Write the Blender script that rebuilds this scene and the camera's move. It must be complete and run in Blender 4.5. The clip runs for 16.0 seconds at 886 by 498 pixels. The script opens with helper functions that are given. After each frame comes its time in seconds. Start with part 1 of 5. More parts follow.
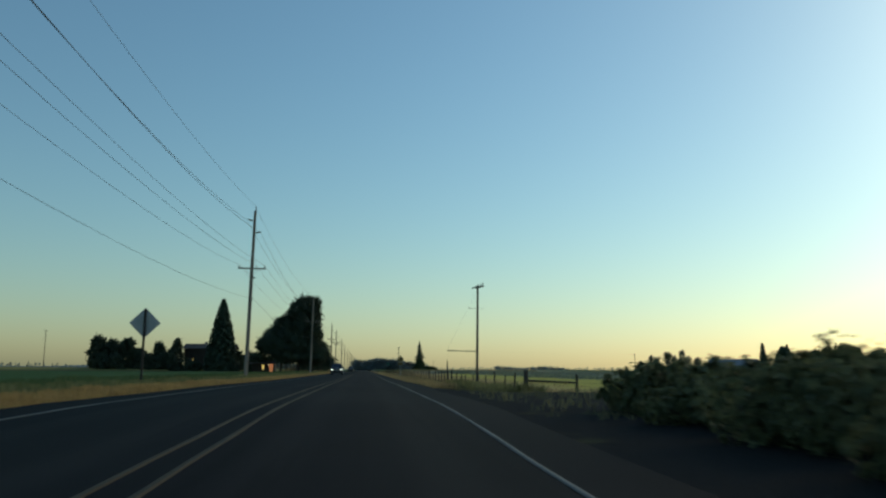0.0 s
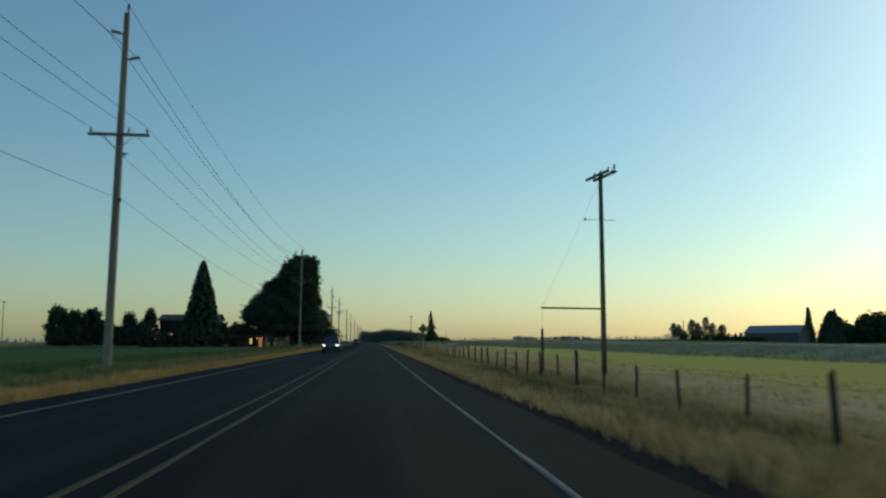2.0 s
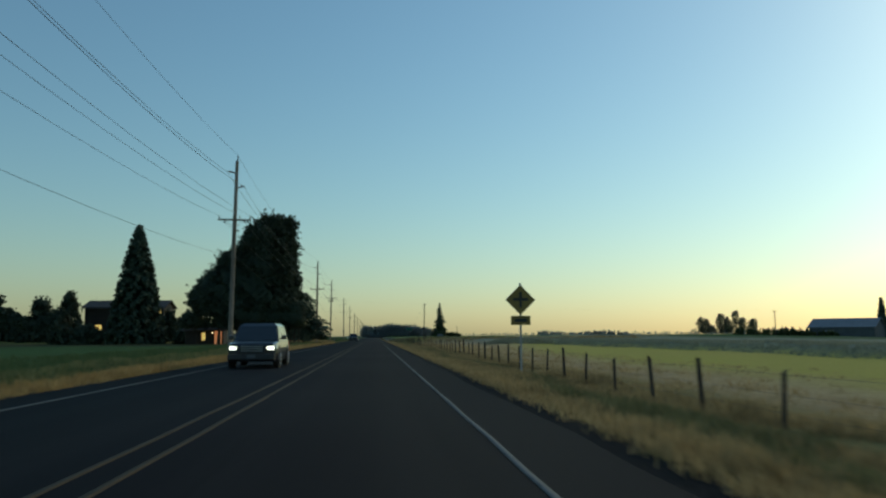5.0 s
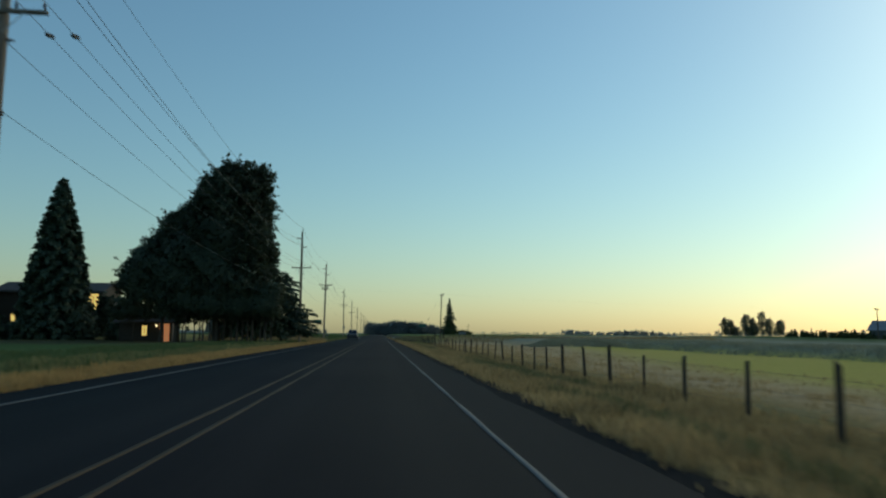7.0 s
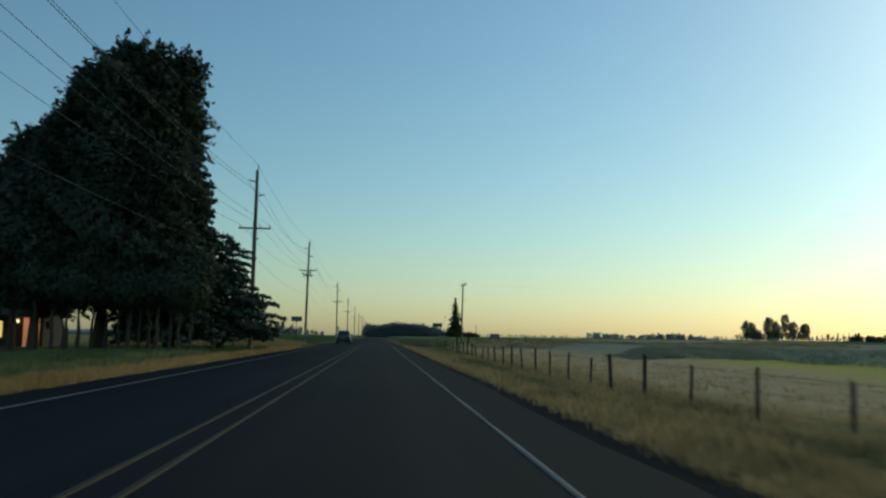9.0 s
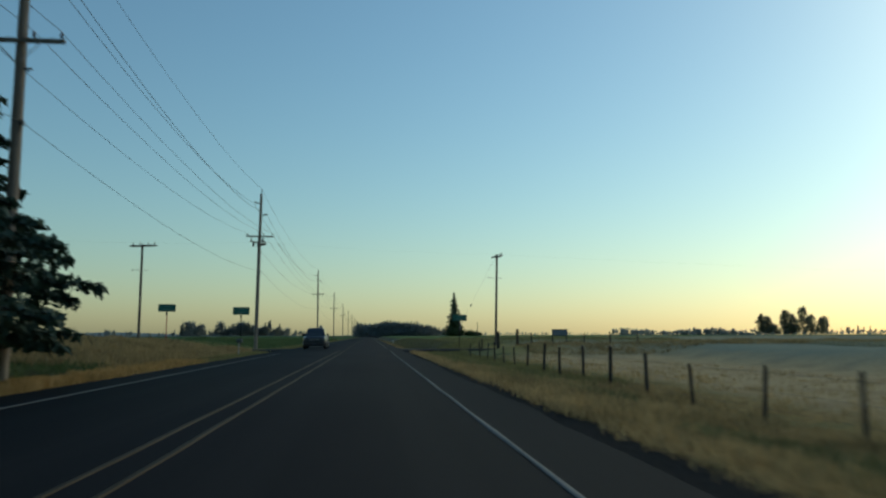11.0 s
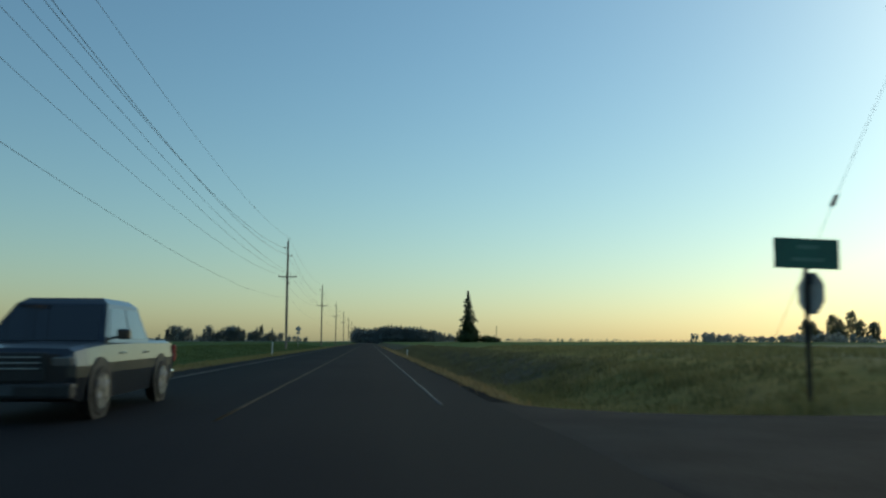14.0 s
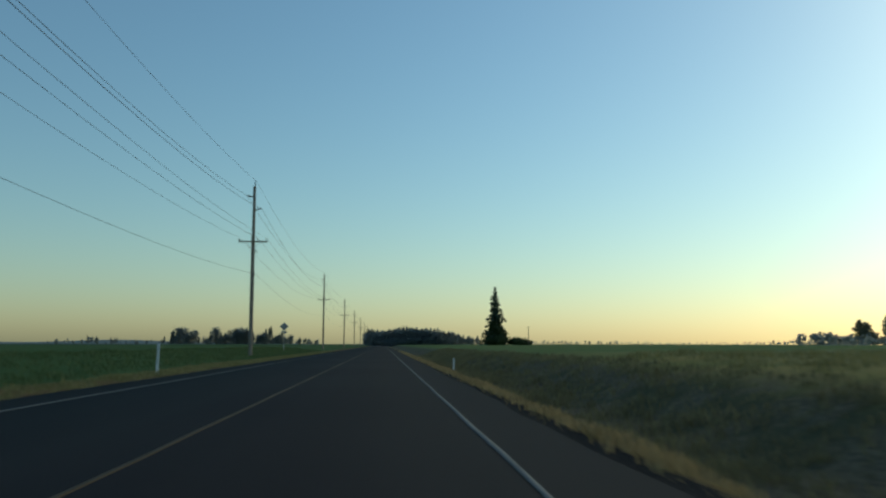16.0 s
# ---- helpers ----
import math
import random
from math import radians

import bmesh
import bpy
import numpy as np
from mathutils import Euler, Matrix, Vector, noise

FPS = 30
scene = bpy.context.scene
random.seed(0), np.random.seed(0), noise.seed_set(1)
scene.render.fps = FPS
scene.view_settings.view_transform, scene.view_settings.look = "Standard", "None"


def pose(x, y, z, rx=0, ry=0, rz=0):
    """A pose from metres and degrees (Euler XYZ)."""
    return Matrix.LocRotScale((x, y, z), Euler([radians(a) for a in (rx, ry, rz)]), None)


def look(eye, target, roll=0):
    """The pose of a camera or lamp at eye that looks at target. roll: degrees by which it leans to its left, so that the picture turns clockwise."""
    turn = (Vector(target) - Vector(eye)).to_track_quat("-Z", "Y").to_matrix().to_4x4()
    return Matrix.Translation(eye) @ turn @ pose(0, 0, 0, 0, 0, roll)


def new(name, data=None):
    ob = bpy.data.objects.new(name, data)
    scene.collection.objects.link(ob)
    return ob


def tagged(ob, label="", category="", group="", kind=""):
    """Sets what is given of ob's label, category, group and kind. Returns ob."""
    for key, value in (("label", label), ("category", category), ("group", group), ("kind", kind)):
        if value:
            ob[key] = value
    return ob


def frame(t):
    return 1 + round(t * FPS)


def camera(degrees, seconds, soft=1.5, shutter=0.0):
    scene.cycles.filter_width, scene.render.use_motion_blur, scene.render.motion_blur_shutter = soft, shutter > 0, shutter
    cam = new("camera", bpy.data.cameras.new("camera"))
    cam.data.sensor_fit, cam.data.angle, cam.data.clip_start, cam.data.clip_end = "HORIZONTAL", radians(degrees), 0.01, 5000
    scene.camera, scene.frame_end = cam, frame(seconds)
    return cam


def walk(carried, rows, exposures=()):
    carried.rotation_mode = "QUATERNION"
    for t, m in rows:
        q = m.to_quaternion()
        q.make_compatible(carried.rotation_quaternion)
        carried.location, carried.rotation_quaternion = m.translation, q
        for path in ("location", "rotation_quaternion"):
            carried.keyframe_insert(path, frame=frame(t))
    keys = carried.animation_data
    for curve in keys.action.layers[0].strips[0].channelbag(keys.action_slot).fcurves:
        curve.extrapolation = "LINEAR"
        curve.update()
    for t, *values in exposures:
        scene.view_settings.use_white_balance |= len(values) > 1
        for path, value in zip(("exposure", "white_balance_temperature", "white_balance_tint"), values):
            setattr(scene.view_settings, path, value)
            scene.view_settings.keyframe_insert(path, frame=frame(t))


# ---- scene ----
cam = camera(58.8, 16.0, soft=2.3, shutter=0.3)
PATH = [
    (0, (1.903, -10.755, 0.833), (2.097, -8.788, 1.137), 0.3),
    (0.5, (2.01, -1.115, 1.02), (2.187, 0.854, 1.325), 0.7),
    (1, (2.066, 8.459, 1.099), (2.239, 10.431, 1.379), 0.4),
    (1.5, (2.092, 18.084, 1.199), (2.269, 20.061, 1.443), -0.3),
    (2, (2.161, 27.641, 1.203), (2.339, 29.62, 1.434), -0.4),
    (2.5, (2.209, 37.035, 1.203), (2.388, 39.016, 1.415), -0.1),
    (3, (2.237, 46.16, 1.153), (2.417, 48.141, 1.367), -0.5),
    (3.5, (2.263, 55.311, 1.147), (2.439, 57.291, 1.368), -0.7),
    (4, (2.314, 64.505, 1.168), (2.491, 66.485, 1.386), -0.5),
    (6.5, (2.339, 110.667, 1.181), (2.497, 112.648, 1.404), -0.1),
    (7, (2.286, 120.103, 1.191), (2.444, 122.085, 1.406), 0.4),
    (7.5, (2.196, 129.655, 1.195), (2.35, 131.638, 1.409), 0.5),
    (8, (2.18, 139.234, 1.208), (2.336, 141.215, 1.43), 0.5),
    (8.5, (2.132, 148.795, 1.191), (2.289, 150.777, 1.41), 0.6),
    (9, (2.086, 158.253, 1.207), (2.245, 160.234, 1.428), 0.7),
    (9.5, (2.071, 167.737, 1.2), (2.237, 169.718, 1.419), 0.6),
    (12, (2.192, 216.878, 1.139), (2.379, 218.857, 1.361), -0.4),
    (12.5, (2.197, 226.543, 1.15), (2.386, 228.521, 1.38), -0.1),
    (13, (2.225, 236.205, 1.19), (2.413, 238.184, 1.411), -0.1),
    (13.5, (2.276, 245.822, 1.155), (2.462, 247.8, 1.383), 0.1),
    (14, (2.317, 255.64, 1.15), (2.501, 257.617, 1.384), 0.1),
    (14.5, (2.439, 265.424, 1.135), (2.614, 267.403, 1.363), 0.1),
    (15, (2.431, 275.082, 1.12), (2.597, 277.062, 1.344), -0.3),
    (15.5, (2.463, 284.763, 1.1), (2.619, 286.741, 1.345), -0.2),
    (16, (2.437, 294.529, 1.1), (2.586, 296.509, 1.341), 0.1),
]
walk(cam, [(t, look(eye, target, roll)) for t, eye, target, roll in PATH], [(0, -0.4, 6650, -10), (4, -0.4, 6650, -10), (9, -0.36, 6650, -10), (16, -0.36, 6650, -10)])

# ---- world, sun ----
SUN_AZ, SUN_EL = 56.0, 24.0      # degrees right of the road's run, degrees up
world = bpy.data.worlds.new("dusk_sky")
scene.world = world
world.use_nodes = True
wt = world.node_tree
sky = wt.nodes.new("ShaderNodeTexSky")
sky.sky_type = "NISHITA"
sky.sun_disc = False
sky.sun_elevation = radians(SUN_EL)
sky.sun_rotation = radians(SUN_AZ)
sky.altitude = 60
sky.air_density = 1.4
sky.dust_density = 0.9
sky.ozone_density = 5.0
bg = wt.nodes["Background"]
bg.inputs["Strength"].default_value = 0.15
wt.links.new(sky.outputs["Color"], bg.inputs["Color"])

sun_data = bpy.data.lights.new("sun", "SUN")
sun_data.energy = 0.7
sun_data.angle = radians(20)
sun_data.color = (1.0, 0.72, 0.46)
sun = new("sun", sun_data)
sun_way = Vector((math.sin(radians(SUN_AZ)) * math.cos(radians(SUN_EL)), math.cos(radians(SUN_AZ)) * math.cos(radians(SUN_EL)), math.sin(radians(SUN_EL))))
sun.matrix_world = look(sun_way * 100, (0, 0, 0))


# ---- materials ----
def nodes_of(name):
    m = bpy.data.materials.new(name)
    m.use_nodes = True
    return m, m.node_tree.nodes, m.node_tree.links, m.node_tree.nodes["Principled BSDF"]


def noise_node(N, L, scale, detail=4, rough=0.6, vec=None):
    n = N.new("ShaderNodeTexNoise")
    n.inputs["Scale"].default_value = scale
    n.inputs["Detail"].default_value = detail
    n.inputs["Roughness"].default_value = rough
    if vec is not None:
        L.new(vec, n.inputs["Vector"])
    return n.outputs["Fac"]


def mix_node(N, L, fac, a, b):
    n = N.new("ShaderNodeMix")
    n.data_type = "RGBA"
    for sock, v in ((n.inputs[0], fac), (n.inputs[6], a), (n.inputs[7], b)):
        if isinstance(v, (int, float)):
            sock.default_value = v
        elif isinstance(v, tuple):
            sock.default_value = (*v, 1)
        else:
            L.new(v, sock)
    return n.outputs[2]


def ramp_node(N, L, v, lo, hi):
    n = N.new("ShaderNodeMapRange")
    n.interpolation_type = "SMOOTHSTEP"
    n.inputs["From Min"].default_value, n.inputs["From Max"].default_value = lo, hi
    L.new(v, n.inputs["Value"])
    return n.outputs["Result"]


def math_node(N, L, op, a, b=None):
    n = N.new("ShaderNodeMath")
    n.operation = op
    for sock, v in ((n.inputs[0], a), (n.inputs[1], b)):
        if v is None:
            continue
        if isinstance(v, (int, float)):
            sock.default_value = v
        else:
            L.new(v, sock)
    return n.outputs[0]


def add_bump(N, L, bsdf, height, strength, distance):
    b = N.new("ShaderNodeBump")
    b.inputs["Strength"].default_value = strength
    b.inputs["Distance"].default_value = distance
    L.new(height, b.inputs["Height"])
    L.new(b.outputs["Normal"], bsdf.inputs["Normal"])


def surface(name, dark, light, rough=0.8, metal=0.0, fine=30.0, coarse=2.0, bump=0.3, depth=0.01, stretch=(1, 1, 1), per_piece=0.0, coat=0.0):
    """A surface between two colours, with grain at two scales and a fine relief."""
    m, N, L, bsdf = nodes_of(name)
    geo = N.new("ShaderNodeNewGeometry")
    mp = N.new("ShaderNodeMapping")
    mp.inputs["Scale"].default_value = stretch
    L.new(geo.outputs["Position"], mp.inputs["Vector"])
    f = noise_node(N, L, fine, 5, 0.65, mp.outputs["Vector"])
    c = noise_node(N, L, coarse, 3, 0.55, mp.outputs["Vector"])
    both = math_node(N, L, "ADD", math_node(N, L, "MULTIPLY", f, 0.5), math_node(N, L, "MULTIPLY", c, 0.5))
    fac = ramp_node(N, L, both, 0.32, 0.68)
    if per_piece:
        info = N.new("ShaderNodeObjectInfo")
        isl = geo.outputs["Random Per Island"] if per_piece < 0 else info.outputs["Random"]
        fac = math_node(N, L, "ADD", math_node(N, L, "MULTIPLY", fac, 1 - abs(per_piece)), math_node(N, L, "MULTIPLY", isl, abs(per_piece)))
    L.new(mix_node(N, L, fac, dark, light), bsdf.inputs["Base Color"])
    bsdf.inputs["Roughness"].default_value = rough
    bsdf.inputs["Metallic"].default_value = metal
    bsdf.inputs["Coat Weight"].default_value = coat
    if bump:
        add_bump(N, L, bsdf, f, bump, depth)
    return m


def glowing(name, color, strength):
    m, N, L, bsdf = nodes_of(name)
    bsdf.inputs["Base Color"].default_value = (*color, 1)
    bsdf.inputs["Emission Color"].default_value = (*color, 1)
    bsdf.inputs["Emission Strength"].default_value = strength
    return m


def glass(name, tint, rough=0.05):
    m, N, L, bsdf = nodes_of(name)
    bsdf.inputs["Base Color"].default_value = (*tint, 1)
    bsdf.inputs["Roughness"].default_value = rough
    bsdf.inputs["Specular IOR Level"].default_value = 0.6
    bsdf.inputs["Coat Weight"].default_value = 0.6
    bsdf.inputs["Coat Roughness"].default_value = 0.03
    return m


def leaf_material(name, dark, light, through_light=0.25):
    m, N, L, bsdf = nodes_of(name)
    geo = N.new("ShaderNodeNewGeometry")
    c = noise_node(N, L, 0.6, 3, 0.6, geo.outputs["Position"])
    fac = math_node(N, L, "ADD", math_node(N, L, "MULTIPLY", geo.outputs["Random Per Island"], 0.6), math_node(N, L, "MULTIPLY", ramp_node(N, L, c, 0.35, 0.65), 0.4))
    col = mix_node(N, L, fac, dark, light)
    L.new(col, bsdf.inputs["Base Color"])
    bsdf.inputs["Roughness"].default_value = 0.65
    bsdf.inputs["Specular IOR Level"].default_value = 0.25
    tr = N.new("ShaderNodeBsdfTranslucent")
    L.new(col, tr.inputs["Color"])
    ms = N.new("ShaderNodeMixShader")
    ms.inputs[0].default_value = through_light
    L.new(bsdf.outputs[0], ms.inputs[1])
    L.new(tr.outputs[0], ms.inputs[2])
    L.new(ms.outputs[0], N["Material Output"].inputs["Surface"])
    return m


def asphalt_material():
    m, N, L, bsdf = nodes_of("worn_asphalt")
    geo = N.new("ShaderNodeNewGeometry")
    pos = geo.outputs["Position"]
    sep = N.new("ShaderNodeSeparateXYZ")
    L.new(pos, sep.inputs[0])
    x = sep.outputs["X"]
    stones = noise_node(N, L, 90, 4, 0.7, pos)
    patches = noise_node(N, L, 0.35, 5, 0.6, pos)
    mp = N.new("ShaderNodeMapping")
    mp.inputs["Scale"].default_value = (3.0, 0.08, 1)
    L.new(pos, mp.inputs["Vector"])
    streaks = noise_node(N, L, 1.0, 4, 0.6, mp.outputs["Vector"])
    # wheel tracks: worn a little smoother and lighter, an oil line between them
    lane = math_node(N, L, "ABSOLUTE", math_node(N, L, "SUBTRACT", math_node(N, L, "ABSOLUTE", x), 1.85))
    track = math_node(N, L, "SUBTRACT", 1.0, ramp_node(N, L, math_node(N, L, "ABSOLUTE", math_node(N, L, "SUBTRACT", lane, 0.85)), 0.1, 0.5))
    base = mix_node(N, L, ramp_node(N, L, stones, 0.3, 0.7), (0.006, 0.0062, 0.0076), (0.0155, 0.0158, 0.018))
    base = mix_node(N, L, math_node(N, L, "MULTIPLY", ramp_node(N, L, patches, 0.45, 0.60), 0.75), base, (0.0095, 0.0097, 0.011))
    base = mix_node(N, L, math_node(N, L, "MULTIPLY", track, 0.45), base, (0.0215, 0.0212, 0.0218))
    base = mix_node(N, L, math_node(N, L, "MULTIPLY", ramp_node(N, L, streaks, 0.50, 0.68), 0.5), base, (0.0075, 0.0077, 0.0088))
    # blacker at first, then colour paled for windscreen haze; paving also changes at the junction
    haze_paving_y = math_node(N, L, "ADD", sep.outputs["Y"], math_node(N, L, "MULTIPLY", patches, 40.0))
    base = mix_node(N, L, math_node(N, L, "MULTIPLY", ramp_node(N, L, haze_paving_y, 50, 130), 0.5), base, (0.0185, 0.0187, 0.0212))
    base = mix_node(N, L, math_node(N, L, "MULTIPLY", ramp_node(N, L, haze_paving_y, 225, 275), 0.5), base, (0.025, 0.0246, 0.0275))
    L.new(base, bsdf.inputs["Base Color"])
    bsdf.inputs["Roughness"].default_value = 0.92
    bsdf.inputs["Specular IOR Level"].default_value = 0.05
    add_bump(N, L, bsdf, stones, 0.25, 0.003)
    return m


def paint_material(name, color):
    m, N, L, bsdf = nodes_of(name)
    geo = N.new("ShaderNodeNewGeometry")
    wear = noise_node(N, L, 14, 6, 0.75, geo.outputs["Position"])
    big = noise_node(N, L, 0.8, 3, 0.6, geo.outputs["Position"])
    fac = ramp_node(N, L, math_node(N, L, "ADD", math_node(N, L, "MULTIPLY", wear, 0.7), math_node(N, L, "MULTIPLY", big, 0.3)), 0.5, 0.68)
    L.new(mix_node(N, L, fac, color, (0.022, 0.022, 0.022)), bsdf.inputs["Base Color"])
    bsdf.inputs["Roughness"].default_value = 0.8
    bsdf.inputs["Specular IOR Level"].default_value = 0.15
    return m


def ground_material():
    """Verge, fields, crops and gravel of the one ground sheet, told apart by their place, with ragged borders."""
    m, N, L, bsdf = nodes_of("farmland_ground")
    geo = N.new("ShaderNodeNewGeometry")
    pos = geo.outputs["Position"]
    sep = N.new("ShaderNodeSeparateXYZ")
    L.new(pos, sep.inputs[0])
    n1 = noise_node(N, L, 0.35, 5, 0.65, pos)
    n2 = noise_node(N, L, 6.0, 5, 0.7, pos)
    n3 = noise_node(N, L, 0.03, 4, 0.6, pos)
    wob = math_node(N, L, "ADD", math_node(N, L, "MULTIPLY", math_node(N, L, "SUBTRACT", n1, 0.5), 3.0), math_node(N, L, "MULTIPLY", math_node(N, L, "SUBTRACT", n2, 0.5), 1.2))
    xw = math_node(N, L, "ADD", sep.outputs["X"], wob)
    yw = math_node(N, L, "ADD", sep.outputs["Y"], math_node(N, L, "MULTIPLY", wob, 2.0))
    lw = math_node(N, L, "MULTIPLY", xw, -1.0)
    straw = mix_node(N, L, ramp_node(N, L, n2, 0.3, 0.7), (0.20, 0.13, 0.05), (0.40, 0.27, 0.11))
    straw = mix_node(N, L, ramp_node(N, L, n1, 0.5, 0.75), straw, (0.12, 0.115, 0.04))
    green = mix_node(N, L, ramp_node(N, L, n2, 0.3, 0.7), (0.050, 0.092, 0.032), (0.084, 0.135, 0.052))
    green = mix_node(N, L, math_node(N, L, "MULTIPLY", ramp_node(N, L, n3, 0.45, 0.7), 0.5), green, (0.075, 0.10, 0.035))
    pale = mix_node(N, L, ramp_node(N, L, n2, 0.3, 0.7), (0.42, 0.36, 0.085), (0.56, 0.46, 0.125))
    pale = mix_node(N, L, math_node(N, L, "MULTIPLY", ramp_node(N, L, n3, 0.4, 0.7), 0.5), pale, (0.50, 0.38, 0.13))
    # crop colour raised well above its own to carry the haze over the band
    crop = mix_node(N, L, ramp_node(N, L, n2, 0.3, 0.7), (0.23, 0.235, 0.165), (0.30, 0.305, 0.225))
    olive = mix_node(N, L, ramp_node(N, L, n1, 0.35, 0.65), (0.36, 0.27, 0.10), (0.22, 0.20, 0.07))
    tree_soil = mix_node(N, L, ramp_node(N, L, n2, 0.3, 0.7), (0.05, 0.06, 0.025), (0.10, 0.09, 0.05))
    # left: straw verge, then the green field; a darker, browner band along the trees
    north = ramp_node(N, L, yw, 222, 236)
    beyond = ramp_node(N, L, yw, 268, 276)
    left_field = mix_node(N, L, ramp_node(N, L, lw, 120, 150), green, (0.045, 0.065, 0.042))
    left_field = mix_node(N, L, math_node(N, L, "MULTIPLY", ramp_node(N, L, yw, 186, 200), math_node(N, L, "SUBTRACT", 1.0, north)), left_field, tree_soil)
    left_field = mix_node(N, L, math_node(N, L, "MULTIPLY", north, math_node(N, L, "SUBTRACT", 1.0, beyond)), left_field, olive)
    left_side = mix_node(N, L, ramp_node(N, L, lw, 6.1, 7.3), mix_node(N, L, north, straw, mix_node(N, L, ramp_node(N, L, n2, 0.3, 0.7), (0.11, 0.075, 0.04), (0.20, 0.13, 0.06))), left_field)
    # right: straw verge and rough strip, the pale hayfield, dark crop behind it; past the lane olive rough and green
    mown = mix_node(N, L, ramp_node(N, L, n2, 0.3, 0.7), (0.42, 0.30, 0.155), (0.56, 0.415, 0.23))
    mown = mix_node(N, L, math_node(N, L, "MULTIPLY", ramp_node(N, L, n1, 0.45, 0.65), 0.6), mown, (0.33, 0.225, 0.12))
    right_near = mix_node(N, L, math_node(N, L, "MULTIPLY", ramp_node(N, L, xw, 13, 20), ramp_node(N, L, math_node(N, L, "SUBTRACT", math_node(N, L, "MULTIPLY", xw, 6.0), yw), -85, -30)), mown, pale)
    block = math_node(N, L, "MAXIMUM", ramp_node(N, L, xw, 32, 34.5), math_node(N, L, "MULTIPLY", ramp_node(N, L, yw, 215, 222), ramp_node(N, L, xw, 21, 25)))
    right_near = mix_node(N, L, block, right_near, crop)
    stubble = mix_node(N, L, ramp_node(N, L, n2, 0.3, 0.7), (0.24, 0.225, 0.14), (0.33, 0.30, 0.19))
    right_far = mix_node(N, L, ramp_node(N, L, xw, 60, 80), mix_node(N, L, ramp_node(N, L, xw, 13, 18), olive, stubble), green)
    right_far = mix_node(N, L, ramp_node(N, L, yw, 320, 350), right_far, mix_node(N, L, ramp_node(N, L, n2, 0.3, 0.7), (0.11, 0.15, 0.05), (0.15, 0.19, 0.07)))
    right_field = mix_node(N, L, ramp_node(N, L, yw, 246, 254), right_near, right_far)
    soil = mix_node(N, L, ramp_node(N, L, n2, 0.3, 0.7), (0.07, 0.064, 0.047), (0.17, 0.15, 0.10))
    soil = mix_node(N, L, math_node(N, L, "MULTIPLY", ramp_node(N, L, n1, 0.46, 0.60), 0.7), soil, (0.06, 0.066, 0.034))
    rank = mix_node(N, L, ramp_node(N, L, n1, 0.35, 0.65), (0.11, 0.125, 0.050), (0.24, 0.21, 0.095))
    verge_r = mix_node(N, L, math_node(N, L, "MULTIPLY", math_node(N, L, "MULTIPLY", ramp_node(N, L, yw, 212, 230), math_node(N, L, "SUBTRACT", 1.0, beyond)), ramp_node(N, L, xw, 5.5, 6.4)), straw, rank)
    verge_r = mix_node(N, L, math_node(N, L, "MULTIPLY", math_node(N, L, "MULTIPLY", ramp_node(N, L, n1, 0.46, 0.58), 0.75), ramp_node(N, L, xw, 5.6, 6.6)), verge_r, rank)
    right_side = mix_node(N, L, ramp_node(N, L, xw, 10.5, 13.0), mix_node(N, L, math_node(N, L, "MULTIPLY", ramp_node(N, L, yw, 280, 292), ramp_node(N, L, xw, 5.3, 5.9)), mix_node(N, L, math_node(N, L, "MULTIPLY", beyond, ramp_node(N, L, xw, 5.3, 5.9)), verge_r, olive), soil), right_field)
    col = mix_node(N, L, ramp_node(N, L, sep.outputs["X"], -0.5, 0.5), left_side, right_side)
    # gravel edge along the asphalt
    ax = math_node(N, L, "ABSOLUTE", math_node(N, L, "ADD", sep.outputs["X"], math_node(N, L, "MULTIPLY", math_node(N, L, "SUBTRACT", n2, 0.5), 0.7)))
    gravel = mix_node(N, L, ramp_node(N, L, noise_node(N, L, 40, 4, 0.7, pos), 0.35, 0.65), (0.014, 0.014, 0.014), (0.042, 0.040, 0.038))
    col = mix_node(N, L, ramp_node(N, L, ax, 5.05, 5.5), gravel, col)
    # the gravelled field entrance before the fence's corner
    yard = math_node(N, L, "MULTIPLY", ramp_node(N, L, math_node(N, L, "MULTIPLY", yw, -1.0), -25.0, -23.0), math_node(N, L, "MULTIPLY", ramp_node(N, L, sep.outputs["X"], 4.0, 4.5), math_node(N, L, "SUBTRACT", 1.0, ramp_node(N, L, xw, 27, 31))))
    tufts = math_node(N, L, "MULTIPLY", ramp_node(N, L, n1, 0.56, 0.66), 0.7)
    col = mix_node(N, L, yard, col, mix_node(N, L, tufts, gravel, (0.075, 0.070, 0.035)))
    L.new(col, bsdf.inputs["Base Color"])
    bsdf.inputs["Roughness"].default_value = 0.95
    bsdf.inputs["Specular IOR Level"].default_value = 0.02
    add_bump(N, L, bsdf, noise_node(N, L, 9, 6, 0.75, pos), 0.8, 0.06)
    return m


ASPHALT = asphalt_material()
WHITE_LINE = paint_material("worn_white_road_paint", (0.155, 0.152, 0.146))
FAINT_LINE = paint_material("faint_white_road_paint", (0.10, 0.10, 0.10))
YELLOW_LINE = paint_material("worn_yellow_road_paint", (0.074, 0.050, 0.027))
SIDE_ASPHALT = surface("grey_gravelly_side_road", (0.018, 0.0178, 0.019), (0.046, 0.044, 0.045), 0.95, fine=18, coarse=0.5, bump=0.4)
SIDE_ASPHALT.node_tree.nodes["Principled BSDF"].inputs["Specular IOR Level"].default_value = 0.05
GROUND = ground_material()
POLE_WOOD = surface("weathered_pole_wood", (0.13, 0.105, 0.085), (0.31, 0.255, 0.21), 0.9, fine=24, coarse=1.5, stretch=(1, 1, 0.06), bump=0.5)
